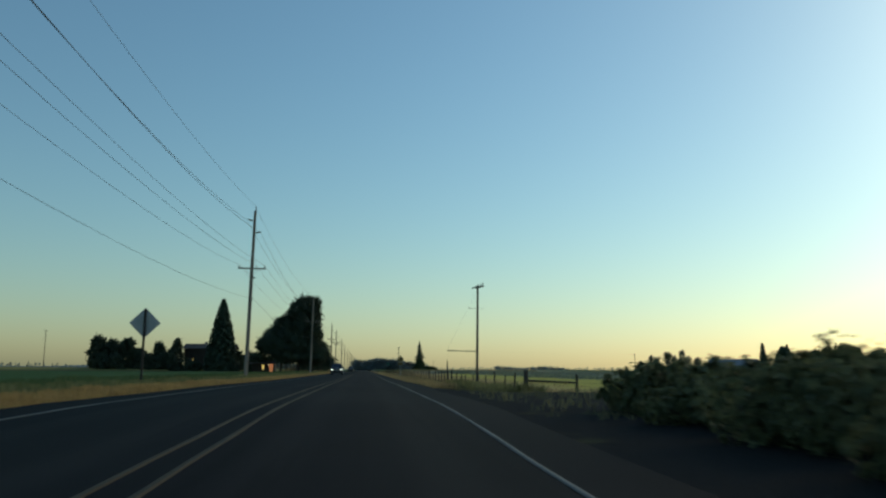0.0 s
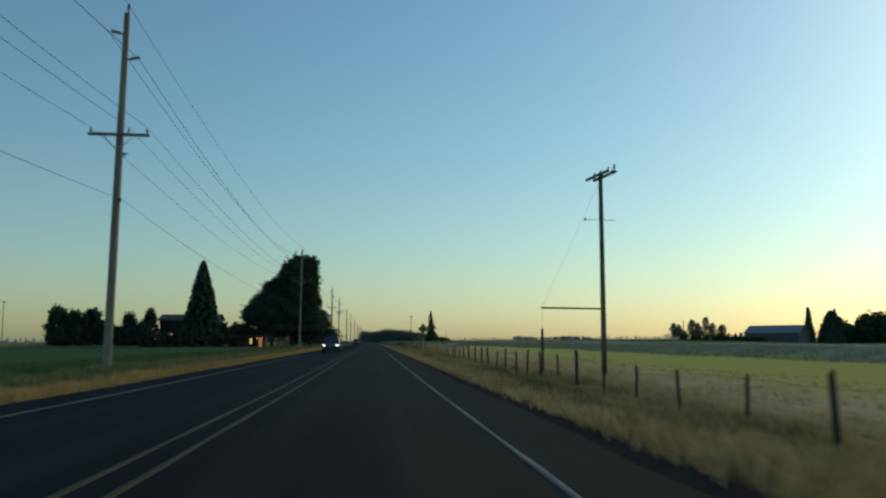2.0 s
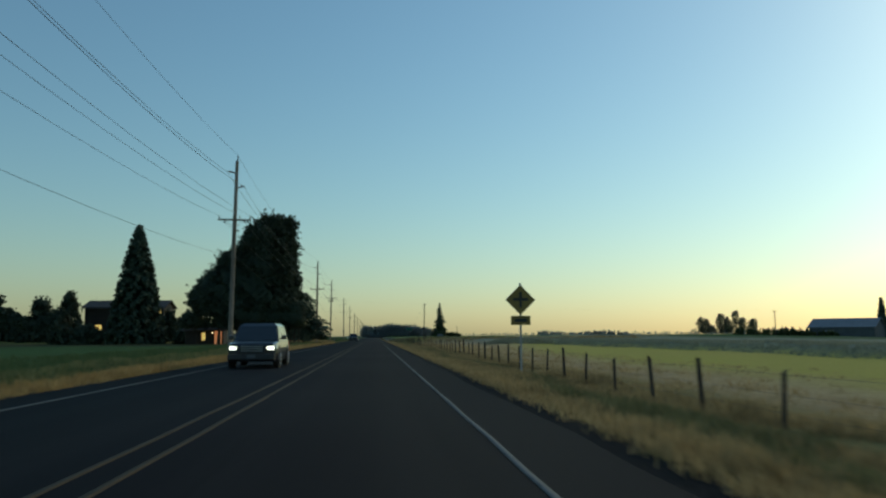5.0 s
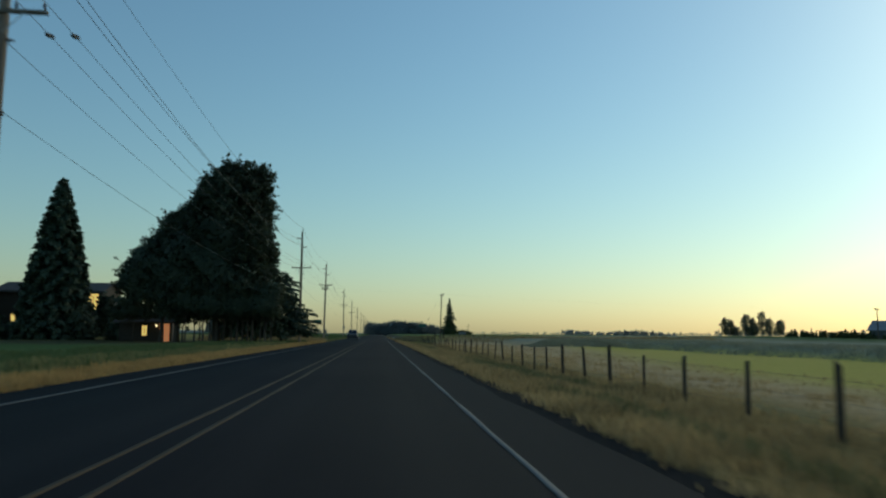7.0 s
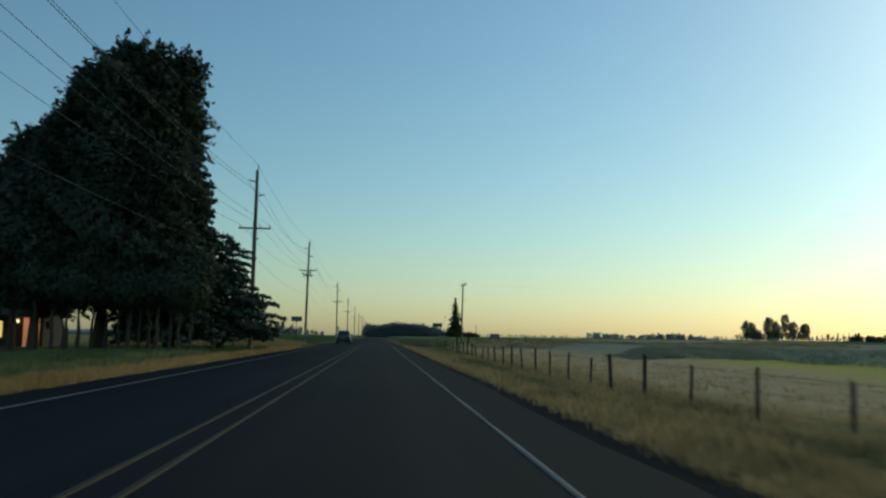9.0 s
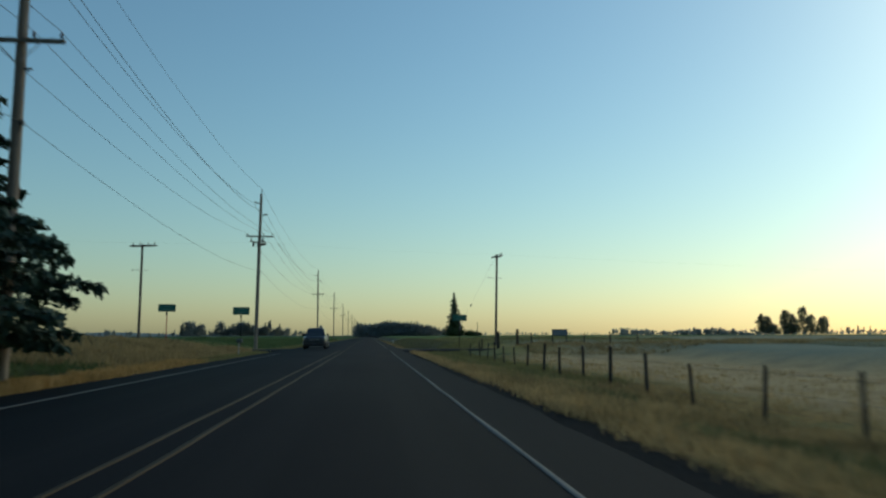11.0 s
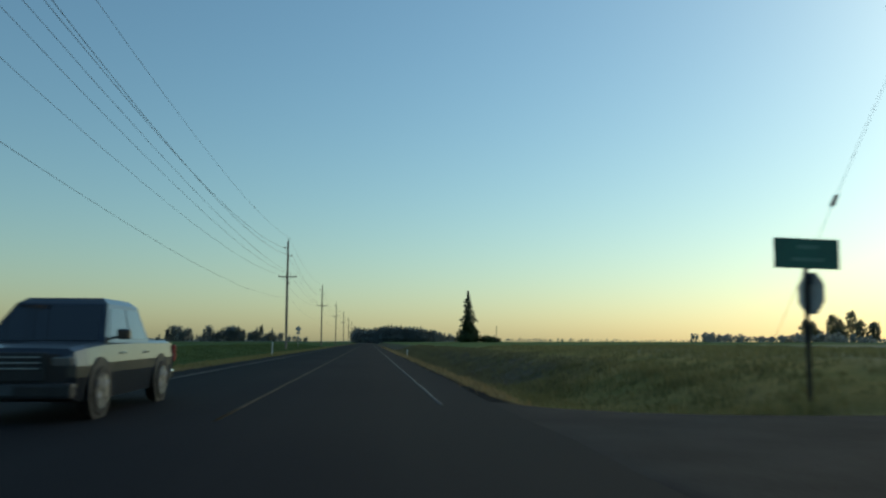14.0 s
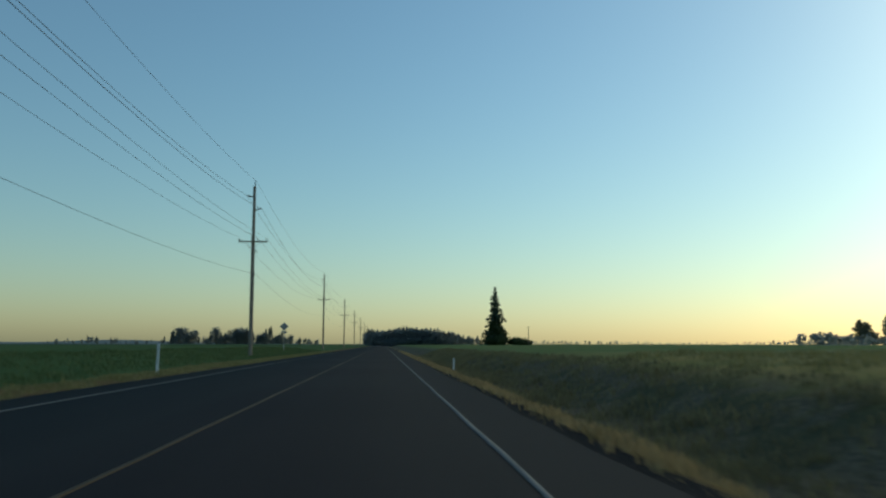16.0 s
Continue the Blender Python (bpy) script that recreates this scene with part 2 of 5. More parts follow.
DARK_POLE = surface("dark_pole_wood", (0.06, 0.047, 0.037), (0.15, 0.12, 0.095), 0.9, fine=24, coarse=1.5, stretch=(1, 1, 0.06), bump=0.5)
ARM_WOOD = surface("grey_crossarm_wood", (0.10, 0.085, 0.07), (0.20, 0.17, 0.14), 0.9, fine=30, coarse=3, bump=0.4)
POST_WOOD = surface("dark_fence_post_wood", (0.022, 0.017, 0.014), (0.060, 0.048, 0.038), 0.95, fine=40, coarse=4, stretch=(1, 1, 0.1), bump=0.5, per_piece=0.3)
STEEL = surface("galvanised_steel", (0.28, 0.29, 0.30), (0.45, 0.46, 0.47), 0.45, 0.9, fine=50, coarse=6, bump=0.1)
DARK_STEEL = surface("dark_hardware", (0.04, 0.04, 0.045), (0.09, 0.09, 0.095), 0.5, 0.7, fine=60, coarse=6, bump=0.1)
PORCELAIN = surface("brown_porcelain", (0.06, 0.035, 0.03), (0.11, 0.06, 0.045), 0.25, fine=20, coarse=4, bump=0.0)
WIRE = surface("dark_conductor", (0.03, 0.032, 0.036), (0.06, 0.062, 0.066), 0.55, 0.5, fine=60, coarse=4, bump=0)
SIGN_BACK = surface("dull_aluminium_sign_back", (0.26, 0.27, 0.29), (0.38, 0.39, 0.41), 0.5, 0.6, fine=14, coarse=1.5, bump=0.05)
SIGN_GREEN = surface("green_sign_sheeting", (0.012, 0.10, 0.075), (0.018, 0.135, 0.10), 0.45, fine=10, coarse=1.2, bump=0.0)
# yellow darkened in its colour, as a face seen against the light
SIGN_YELLOW = surface("shaded_yellow_sign_sheeting", (0.15, 0.105, 0.02), (0.22, 0.155, 0.03), 0.5, fine=10, coarse=1.2, bump=0.0)
SIGN_WHITE = surface("white_sign_sheeting", (0.50, 0.55, 0.53), (0.60, 0.64, 0.62), 0.5, fine=10, coarse=1.2, bump=0.0)
SIGN_RED = surface("red_sign_sheeting", (0.32, 0.02, 0.02), (0.40, 0.03, 0.03), 0.5, fine=10, coarse=1.2, bump=0.0)
PALE_POST = surface("weathered_white_paint", (0.22, 0.22, 0.21), (0.36, 0.36, 0.34), 0.8, fine=14, coarse=3, bump=0.1)
WHITE_PLASTIC = surface("white_marker_plastic", (0.55, 0.55, 0.53), (0.75, 0.75, 0.72), 0.5, fine=12, coarse=3, bump=0.05)
BARK = surface("dark_bark", (0.032, 0.025, 0.019), (0.085, 0.066, 0.05), 0.95, fine=16, coarse=1.5, stretch=(1, 1, 0.15), bump=0.8, depth=0.03)
LEAF_OAK = leaf_material("dark_broad_leaves", (0.032, 0.046, 0.031), (0.070, 0.090, 0.055))
LEAF_FIR = leaf_material("dark_needles", (0.036, 0.058, 0.040), (0.090, 0.125, 0.080), 0.12)
LEAF_BLUE = leaf_material("bluish_needles", (0.026, 0.050, 0.036), (0.060, 0.095, 0.070), 0.15)
LEAF_BUSH = leaf_material("bush_leaves", (0.028, 0.045, 0.018), (0.07, 0.095, 0.035), 0.4)
LEAF_BRAMBLE = leaf_material("bramble_leaves", (0.07, 0.09, 0.045), (0.17, 0.175, 0.09), 0.45)
# hill cover tinted blue-grey in its colour to stand for distance haze
LEAF_HILL = surface("haze_tinted_hill_cover", (0.10, 0.13, 0.13), (0.15, 0.18, 0.17), 0.95, fine=0.05, coarse=0.006, bump=0)
# distance haze is put into these two leaf colours, far paler than real leaves
LEAF_FAR = leaf_material("haze_paled_far_leaves", (0.20, 0.235, 0.235), (0.275, 0.31, 0.31), 0.8)
LEAF_CLUMP = leaf_material("haze_paled_feathery_leaves", (0.20, 0.215, 0.16), (0.28, 0.295, 0.22), 0.8)
VERGE_BLADE = leaf_material("weathered_verge_grass", (0.15, 0.120, 0.060), (0.47, 0.345, 0.17), 0.4)
# same haze-lightened tone as the crop ground
CROP_LEAF = leaf_material("hazy_grey_green_crop_leaves", (0.23, 0.235, 0.165), (0.30, 0.305, 0.225), 0.4)
SOIL_WEED = leaf_material("dark_dead_weeds", (0.09, 0.09, 0.05), (0.25, 0.225, 0.115), 0.35)
STRAW = leaf_material("dry_grass_blades", (0.25, 0.175, 0.08), (0.60, 0.425, 0.205), 0.35)
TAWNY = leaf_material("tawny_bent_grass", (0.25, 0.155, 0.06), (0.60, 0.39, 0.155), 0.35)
DITCH_BLADE = leaf_material("dark_ditch_weeds", (0.125, 0.13, 0.052), (0.31, 0.27, 0.118), 0.35)
VERGE_WEED = leaf_material("dark_verge_weeds", (0.075, 0.082, 0.040), (0.235, 0.22, 0.105), 0.35)
GREEN_BLADE = leaf_material("green_grass_blades", (0.055, 0.095, 0.035), (0.12, 0.155, 0.062), 0.35)
ROOF_METAL = surface("blue_grey_roof_sheet", (0.10, 0.12, 0.145), (0.145, 0.17, 0.20), 0.6, 0.0, fine=3, coarse=0.3, bump=0.05)
BARN_WALL = surface("grey_barn_siding", (0.05, 0.058, 0.068), (0.08, 0.09, 0.10), 0.8, fine=4, coarse=0.4, bump=0.1)
SHINGLE = surface("dark_roof_shingles", (0.028, 0.026, 0.027), (0.055, 0.052, 0.05), 0.9, fine=10, coarse=1, bump=0.3)
HOUSE_WALL = surface("dark_brown_house_siding", (0.022, 0.016, 0.012), (0.042, 0.031, 0.022), 0.85, fine=8, coarse=0.8, bump=0.15, stretch=(1, 1, 6))
HOUSE_TRIM = surface("dark_brown_trim", (0.05, 0.045, 0.04), (0.09, 0.08, 0.07), 0.7, fine=20, coarse=2, bump=0.05)
LIT_PANE = glowing("lamp_lit_pane", (1.0, 0.64, 0.20), 1.0)
LIT_BLIND = glowing("lamp_lit_orange_blind", (1.0, 0.36, 0.16), 0.36)
PORCH_GLOW = glowing("porch_lamp_glass", (1.0, 0.80, 0.50), 2.5)
DARK_PANE = glass("dark_window_pane", (0.02, 0.025, 0.03))
CAR_PAINT = surface("dark_blue_car_paint", (0.012, 0.015, 0.022), (0.018, 0.022, 0.030), 0.3, 0.2, fine=400, coarse=2, bump=0, coat=0.8)
TRUCK_PAINT = surface("slate_blue_truck_paint", (0.022, 0.028, 0.038), (0.034, 0.042, 0.055), 0.3, 0.5, fine=400, coarse=2, bump=0, coat=0.6)
TYRE = surface("black_tyre_rubber", (0.012, 0.012, 0.012), (0.030, 0.029, 0.028), 0.85, fine=60, coarse=5, bump=0.2)
RIM = surface("bright_alloy", (0.45, 0.45, 0.46), (0.62, 0.62, 0.63), 0.3, 0.9, fine=60, coarse=6, bump=0)
CHROME = surface("chrome", (0.55, 0.56, 0.57), (0.68, 0.69, 0.70), 0.15, 1.0, fine=40, coarse=5, bump=0)
BLACK_TRIM = surface("black_trim_plastic", (0.012, 0.012, 0.013), (0.028, 0.028, 0.03), 0.6, fine=60, coarse=5, bump=0.1)
CAR_GLASS = glass("tinted_car_glass", (0.012, 0.015, 0.018))
LAMP_ON = glowing("lit_headlamp", (1.0, 0.95, 0.85), 3.0)
LAMP_OFF = glass("clear_headlamp", (0.12, 0.125, 0.13), 0.15)
MAILBOX_METAL = surface("dark_mailbox_metal", (0.05, 0.055, 0.06), (0.11, 0.115, 0.12), 0.5, 0.5, fine=30, coarse=4, bump=0.05)


# ---- building helpers ----
def part(name, bm, material, parent=None, label="", smooth=False):
    me = bpy.data.meshes.new(name)
    bm.to_mesh(me)
    bm.free()
    me.materials.append(material)
    if smooth:
        me.shade_smooth()
    ob = new(name, me)
    if parent is not None:
        ob.parent = parent
    if label:
        tagged(ob, label)
    return ob


def thing(name, m, label, category, group="", kind=""):
    ob = new(name)
    ob.empty_display_size = 0.2
    ob.matrix_world = m
    return tagged(ob, label, category, group, kind)


def box(bm, cx, cy, cz, sx, sy, sz, bevel=0.0, m=None):
    r = bmesh.ops.create_cube(bm, size=1.0, matrix=Matrix.Translation((cx, cy, cz)) @ Matrix.Diagonal((sx, sy, sz, 1)))
    if bevel:
        es = list({e for v in r["verts"] for e in v.link_edges})
        bevelled = bmesh.ops.bevel(bm, geom=es, offset=bevel, segments=2, affect="EDGES", profile=0.6)
        vs = list({v for f in bevelled["faces"] for v in f.verts} | {v for v in r["verts"] if v.is_valid})
    else:
        vs = r["verts"]
    if m is not None:
        bmesh.ops.transform(bm, matrix=m, verts=vs)
    return vs


def tube(bm, a, b, ra, rb=None, seg=10, caps=True):
    a, b = Vector(a), Vector(b)
    rb = ra if rb is None else rb
    d = b - a
    m = Matrix.Translation((a + b) / 2) @ d.to_track_quat("Z", "Y").to_matrix().to_4x4()
    return bmesh.ops.create_cone(bm, cap_ends=caps, segments=seg, radius1=ra, radius2=rb, depth=d.length, matrix=m)["verts"]


def quads_mesh(name, verts, faces, material, smooth=False):
    me = bpy.data.meshes.new(name)
    v = np.asarray(verts, dtype=np.float32).reshape(-1, 3)
    f = np.asarray(faces, dtype=np.int32)
    k = f.shape[1]
    me.vertices.add(len(v))
    me.vertices.foreach_set("co", v.ravel())
    me.loops.add(f.size)
    me.loops.foreach_set("vertex_index", f.ravel())
    me.polygons.add(len(f))
    me.polygons.foreach_set("loop_start", np.arange(0, f.size, k, dtype=np.int32))
    me.update(calc_edges=True)
    me.materials.append(material)
    if smooth:
        me.shade_smooth()
    return me


def smooth01(v, lo, hi):
    t = np.clip((np.asarray(v, dtype=float) - lo) / (hi - lo), 0, 1)
    return t * t * (3 - 2 * t)


# ---- terrain ----
LANE_Y = 264.0          # the side road's centre line


def ripple(x, y):
    return 0.06 * np.sin(x * 0.31 + 1.3 * np.sin(y * 0.07)) + 0.05 * np.sin(y * 0.23 + 0.9 * np.sin(x * 0.11)) + 0.04 * np.sin(x * 0.9 + y * 0.57)


def road_rise(y):
    """The road climbs a little out of a dip, tops a low swell and runs level from there."""
    return -0.22 * (1 - smooth01(y, -14, 8)) + 0.07 * smooth01(y, -6, 8) * (1 - smooth01(y, 26, 52))


def ground_height(x, y):
    """The height of the ground sheet: flat fields, a shallow ditch, the banks past the farm, the level mouth of the side road."""
    x, y = np.asarray(x, dtype=float), np.asarray(y, dtype=float)
    l, r = -x, x
    off = smooth01(np.abs(x), 5.0, 9.0)
    z = -0.035 + 0 * x + off * ripple(x, y) * 0.6
    z = z + smooth01(l, 5.2, 8.5) * 0.10
    bank_l = smooth01(y, 224, 240) * (smooth01(l, 7, 15) * 0.75 + smooth01(l, 20, 90) * 0.25)
    bank_l = bank_l * (1 - 0.35 * smooth01(y, 285, 330))
    ditch = smooth01(r, 5.1, 6.6) * (1 - smooth01(r, 8.0, 11.5))
    south = 1 - smooth01(y, 246, 257)
    block = np.maximum(smooth01(r, 32, 35), smooth01(y, 214, 222) * smooth01(r, 21, 25))
    # the land falls away gently towards the barn
    near_barn = 1 - smooth01(y, 440, 600)
    rise = block * 0.45 - smooth01(r, 36, 190) * 1.9
    low = smooth01(r, 5.3, 8.4) * (1 - block) * smooth01(y, 20, 26)
    flat_r = south * (rise - low * (0.34 + 0.10 * (1 - smooth01(y, 45, 62))))
    bank_r = (1 - south) * (-0.75 * ditch + smooth01(r, 9.0, 15) * 0.75 + smooth01(r, 22, 110) * 0.55 - smooth01(r, 72, 190) * 2.9 * near_barn)
    lane = np.exp(-((y - LANE_Y) / 7.5) ** 4)
    hold = lane * (1 - smooth01(np.abs(x), 90, 160))
    return (z + bank_l + flat_r + bank_r) * (1 - hold) - 0.06 * hold + road_rise(y) * (1 - smooth01(np.abs(x), 9, 30))


def axis(steps):
    out = [steps[0][0]]
    for a, b, d in steps:
        n = max(1, round((b - a) / d))
        out += [a + (b - a) * (i + 1) / n for i in range(n)]
    return np.array(out)


gx = axis([(-3000, -800, 275), (-800, -200, 60), (-200, -60, 10), (-60, -20, 4), (-20, -12, 1.6), (-12, -5.2, 0.5), (-5.2, 5.0, 2.55), (5.0, 15, 0.5), (15, 30, 1.6), (30, 38, 0.8), (38, 70, 4), (70, 200, 10), (200, 800, 60), (800, 3000, 275)])
gy = axis([(-900, -100, 100), (-100, -20, 8), (-20, 360, 2.0), (360, 480, 6), (480, 900, 35), (900, 4500, 360)])
X, Y = np.meshgrid(gx, gy, indexing="ij")
Z = ground_height(X, Y)
idx = np.arange(X.size).reshape(X.shape)
F = np.stack([idx[:-1, :-1], idx[1:, :-1], idx[1:, 1:], idx[:-1, 1:]], -1).reshape(-1, 4)
ground = new("ground", quads_mesh("ground", np.stack([X, Y, Z], -1), F, GROUND, True))
tagged(ground, "flat farmland with straw verges, hayfield and green crops", "ground", kind="structure")


def strip(name, pts_left, pts_right, top, thick, material, parent=None):
    """A slab between two edge lines, with its own thickness."""
    n = len(pts_left)
    v = [(x, y, top + float(road_rise(y))) for x, y in pts_left + pts_right]
    v += [(x, y, z - thick) for x, y, z in v]
    f = []
    for i in range(n - 1):
        a, b, c, d = i, i + 1, n + i + 1, n + i
        f += [(a, d, c, b), (2 * n + a, 2 * n + b, 2 * n + c, 2 * n + d), (a, b, 2 * n + b, 2 * n + a), (d, 2 * n + d, 2 * n + c, c)]
    f += [(0, 2 * n, 3 * n, n), (n - 1, 2 * n - 1, 4 * n - 1, 3 * n - 1)]
    ob = new(name, quads_mesh(name, v, f, material))
    if parent is not None:
        ob.parent = parent
    return ob


rng = random.Random(5)
ys = [-120 + 2.5 * i for i in range(0, 240)] + [480 + 40 * i for i in range(0, 40)]


def edge(base, y, amp):
    return base + amp * (0.6 * math.sin(y * 0.37 + base) + 0.4 * math.sin(y * 1.13 + 2 * base))


road = strip("road", [(edge(-4.95, y, 0.10), y) for y in ys], [(edge(4.68, y, 0.09), y) for y in ys], 0.0, 0.12, ASPHALT)
tagged(road, "dark worn two-lane asphalt road with faded paint lines", "road", kind="structure")
# the side road flares where it meets the main road
flare_r = [(4.3 + 1.2 * i, LANE_Y - 3.6 - 5.5 * math.exp(-i * 0.75)) for i in range(12)] + [(120.0, LANE_Y - 3.4)]
flare_r2 = [(4.3 + 1.2 * i, LANE_Y + 3.6 + 4.0 * math.exp(-i * 0.75)) for i in range(12)] + [(120.0, LANE_Y + 3.4)]
lane_east = tagged(strip("side_road", flare_r2, flare_r, -0.006, 0.1, SIDE_ASPHALT), "narrow asphalt side road meeting the main road", "road", kind="structure")
flare_l = [(-4.6 - 1.2 * i, LANE_Y - 3.6 - 5.5 * math.exp(-i * 0.75)) for i in range(12)] + [(-130.0, LANE_Y - 3.4)]
flare_l2 = [(-4.6 - 1.2 * i, LANE_Y + 3.6 + 5.0 * math.exp(-i * 0.75)) for i in range(12)] + [(-130.0, LANE_Y + 3.4)]
lane_west = tagged(strip("side_road", flare_l, flare_l2, -0.006, 0.1, SIDE_ASPHALT), "narrow asphalt side road meeting the main road", "road", kind="structure")


def line(name, x, width, y0, y1, material, label):
    n = round((y1 - y0) / 2.5)
    yy = [y0 + (y1 - y0) * i / n for i in range(n + 1)]
    ob = strip(name, [(x - width / 2 + 0.012 * math.sin(y * 0.9), y) for y in yy], [(x + width / 2 + 0.012 * math.sin(y * 1.1 + 1), y) for y in yy], 0.005, 0.004, material)
    return tagged(ob, label, "road marking", kind="structure")


for y0, y1 in ((-100, 254.5), (270.2, 1200)):
    line("edge_line", 3.65, 0.07, y0, y1, WHITE_LINE, "worn white edge line on asphalt")
for y0, y1 in ((-100, 251), (274, 1200)):
    line("edge_line", -3.8, 0.12, y0, y1, FAINT_LINE, "worn white edge line on asphalt")
line("centre_line", 0.2, 0.09, -100, 260.5, YELLOW_LINE, "worn solid yellow centre line")
line("centre_line", -0.22, 0.09, -100, 260.5, YELLOW_LINE, "worn solid yellow centre line")
line("centre_line", 0.1, 0.08, 267.5, 1200, YELLOW_LINE, "worn solid yellow centre line")


def gz(x, y):
    return float(ground_height(x, y))


# ---- utility poles ----
def insulator(bm, x, y, z, h=0.22, r=0.06):
    tube(bm, (x, y, z), (x, y, z + h * 0.35), 0.018, seg=6)
    for i in range(3):
        zz = z + h * (0.3 + 0.23 * i)
        tube(bm, (x, y, zz), (x, y, zz + h * 0.16), r * (1 - 0.18 * i), r * 0.55, seg=8)


def line_pole(x, y, top, arm_z, extra=False, lean=0.0, drop=0.75):
    """A tall wood pole: two short davits near the top, one long crossarm, a cable clamp."""
    base = gz(x, y)
    P = thing("utility_pole", pose(x, y, base - 0.3, 0, lean, 0), "tall weathered wooden utility pole with one long crossarm" + (" over tangled ones" if extra else ""), "utility pole", "poles along the road")
    off = 0.3 - base
    bm = bmesh.new()
    H = top + off - 0.45
    tube(bm, (0, 0, 0), (0, 0, H * 0.5), 0.175, 0.15, 14)
    tube(bm, (0, 0, H * 0.5), (0, 0, H), 0.15, 0.115, 14)
    part("pole", bm, POLE_WOOD, P, smooth=False)
    bm = bmesh.new()
    tube(bm, (0.03, 0, H - 0.35), (0.05, 0, H + 0.18), 0.05, 0.04, 8)
    insulator(bm, 0.05, 0, H + 0.15, 0.32, 0.075)
    part("top_pin", bm, DARK_STEEL, P)
    for sx, dz in ((-1, 1.30), (1, 2.40)):
        zz = top + off - dz
        bm = bmesh.new()
        tube(bm, (0.1 * sx, 0, zz - 0.05), (0.62 * sx, 0, zz + 0.06), 0.045, 0.03, 8)
        for i in range(4):
            tube(bm, ((0.28 + 0.09 * i) * sx, 0, zz + 0.005 + 0.018 * i), ((0.32 + 0.09 * i) * sx, 0, zz + 0.012 + 0.018 * i), 0.085, 0.07, 8)
        part("davit_insulator", bm, PORCELAIN, P)
    za = arm_z + off
    bm = bmesh.new()
    box(bm, 0, -0.17, za, 2.44, 0.10, 0.12, 0.012)
    part("crossarm", bm, ARM_WOOD, P)
    for sx in (-1, 1):
        bm = bmesh.new()
        tube(bm, (0.62 * sx, -0.235, za - 0.05), (0.06 * sx, -0.2, za - 0.62), 0.016, seg=6)
        part("brace", bm, STEEL, P)
    for ix in (-1.12, 0.38, 1.12):
        bm = bmesh.new()
        insulator(bm, ix, -0.17, za + 0.06)
        part("insulator", bm, PORCELAIN, P)
    bm = bmesh.new()
    box(bm, 0.15, -0.06, 7.0 + off, 0.12, 0.16, 0.14, 0.02)
    tube(bm, (0.1, -0.1, 7.0 + off - 0.3), (0.17, -0.1, 7.0 + off - 0.02), 0.02, seg=6)
    part("cable_clamp", bm, DARK_STEEL, P)
    bm = bmesh.new()
    tube(bm, (-0.165, 0.02, 2.6), (-0.145, 0.02, H * 0.72), 0.014, seg=6)
    part("ground_wire", bm, WIRE, P)
    if extra:
        for k, (zz, turn) in enumerate(((za - 0.55, 62), (za - 0.78, 118))):
            bm = bmesh.new()
            box(bm, 0, 0.2 - 0.4 * k, 0, 2.2, 0.10, 0.12, 0.012, pose(0, 0, zz, 0, 0, turn))
            part("lower_crossarm", bm, ARM_WOOD, P)
            for s in (-1, 1):
                bm = bmesh.new()
                q = pose(0, 0, zz, 0, 0, turn) @ Vector((1.0 * s, 0.2 - 0.4 * k, 0.06))
                insulator(bm, q.x, q.y, q.z, 0.26, 0.08)
                part("insulator", bm, PORCELAIN, P)
        for s, q in ((-1, (-0.5, -0.25, za - 0.95)), (1, (0.32, -0.3, za - 0.55))):
            bm = bmesh.new()
            tube(bm, q, (q[0], q[1], q[2] + 0.34), 0.09, 0.08, 10)
            tube(bm, (q[0], q[1], q[2] + 0.34), (q[0], q[1], q[2] + 0.48), 0.03, 0.05, 8)
            part("cutout", bm, DARK_STEEL, P)
    elif drop:
        bm = bmesh.new()
        for i in range(5):
            a = i * 1.3
            tube(bm, (0.17, -0.15, za - 0.78), (0.30 + 0.12 * math.cos(a), -0.15 + 0.12 * math.sin(a), za - 0.82 + 0.14 * math.sin(a * 2)), 0.012, seg=5)
        tube(bm, (0.15, -0.12, za - 0.8), (0.34, -0.14, za - 0.8), 0.035, seg=8)
        part("arrester", bm, DARK_STEEL, P)
    return P


POLES = [(-8.1, -20.0, 15.0, 9.7), (-8.4, 60.4, 15.4, 9.7), (-8.2, 141.6, 14.7, 9.8), (-7.6, 219.3, 14.3, 9.3), (-8.12, 269.8, 14.6, 10.2), (-8.6, 361.6, 14.9, 9.7),
         (-9.4, 452.0, 15.2, 9.9), (-9.4, 535.0, 15.0, 9.8), (-9.4, 620.0, 15.0, 9.8), (-9.4, 705.0, 15.0, 9.8), (-9.4, 790.0, 15.0, 9.8), (-9.4, 880.0, 15.0, 9.8)]
for i, (x, y, top, arm) in enumerate(POLES):
    line_pole(x, y, top, arm, extra=(i == 4), lean=(0.0, 0.9, 0.95, 0.2, 0.85)[i] if i < 5 else 0.25 * math.sin(i * 2.1))


HANG = [(x + 0.16 * (0 < i < 5 and i != 3), y, top, arm) for i, (x, y, top, arm) in enumerate(POLES)]


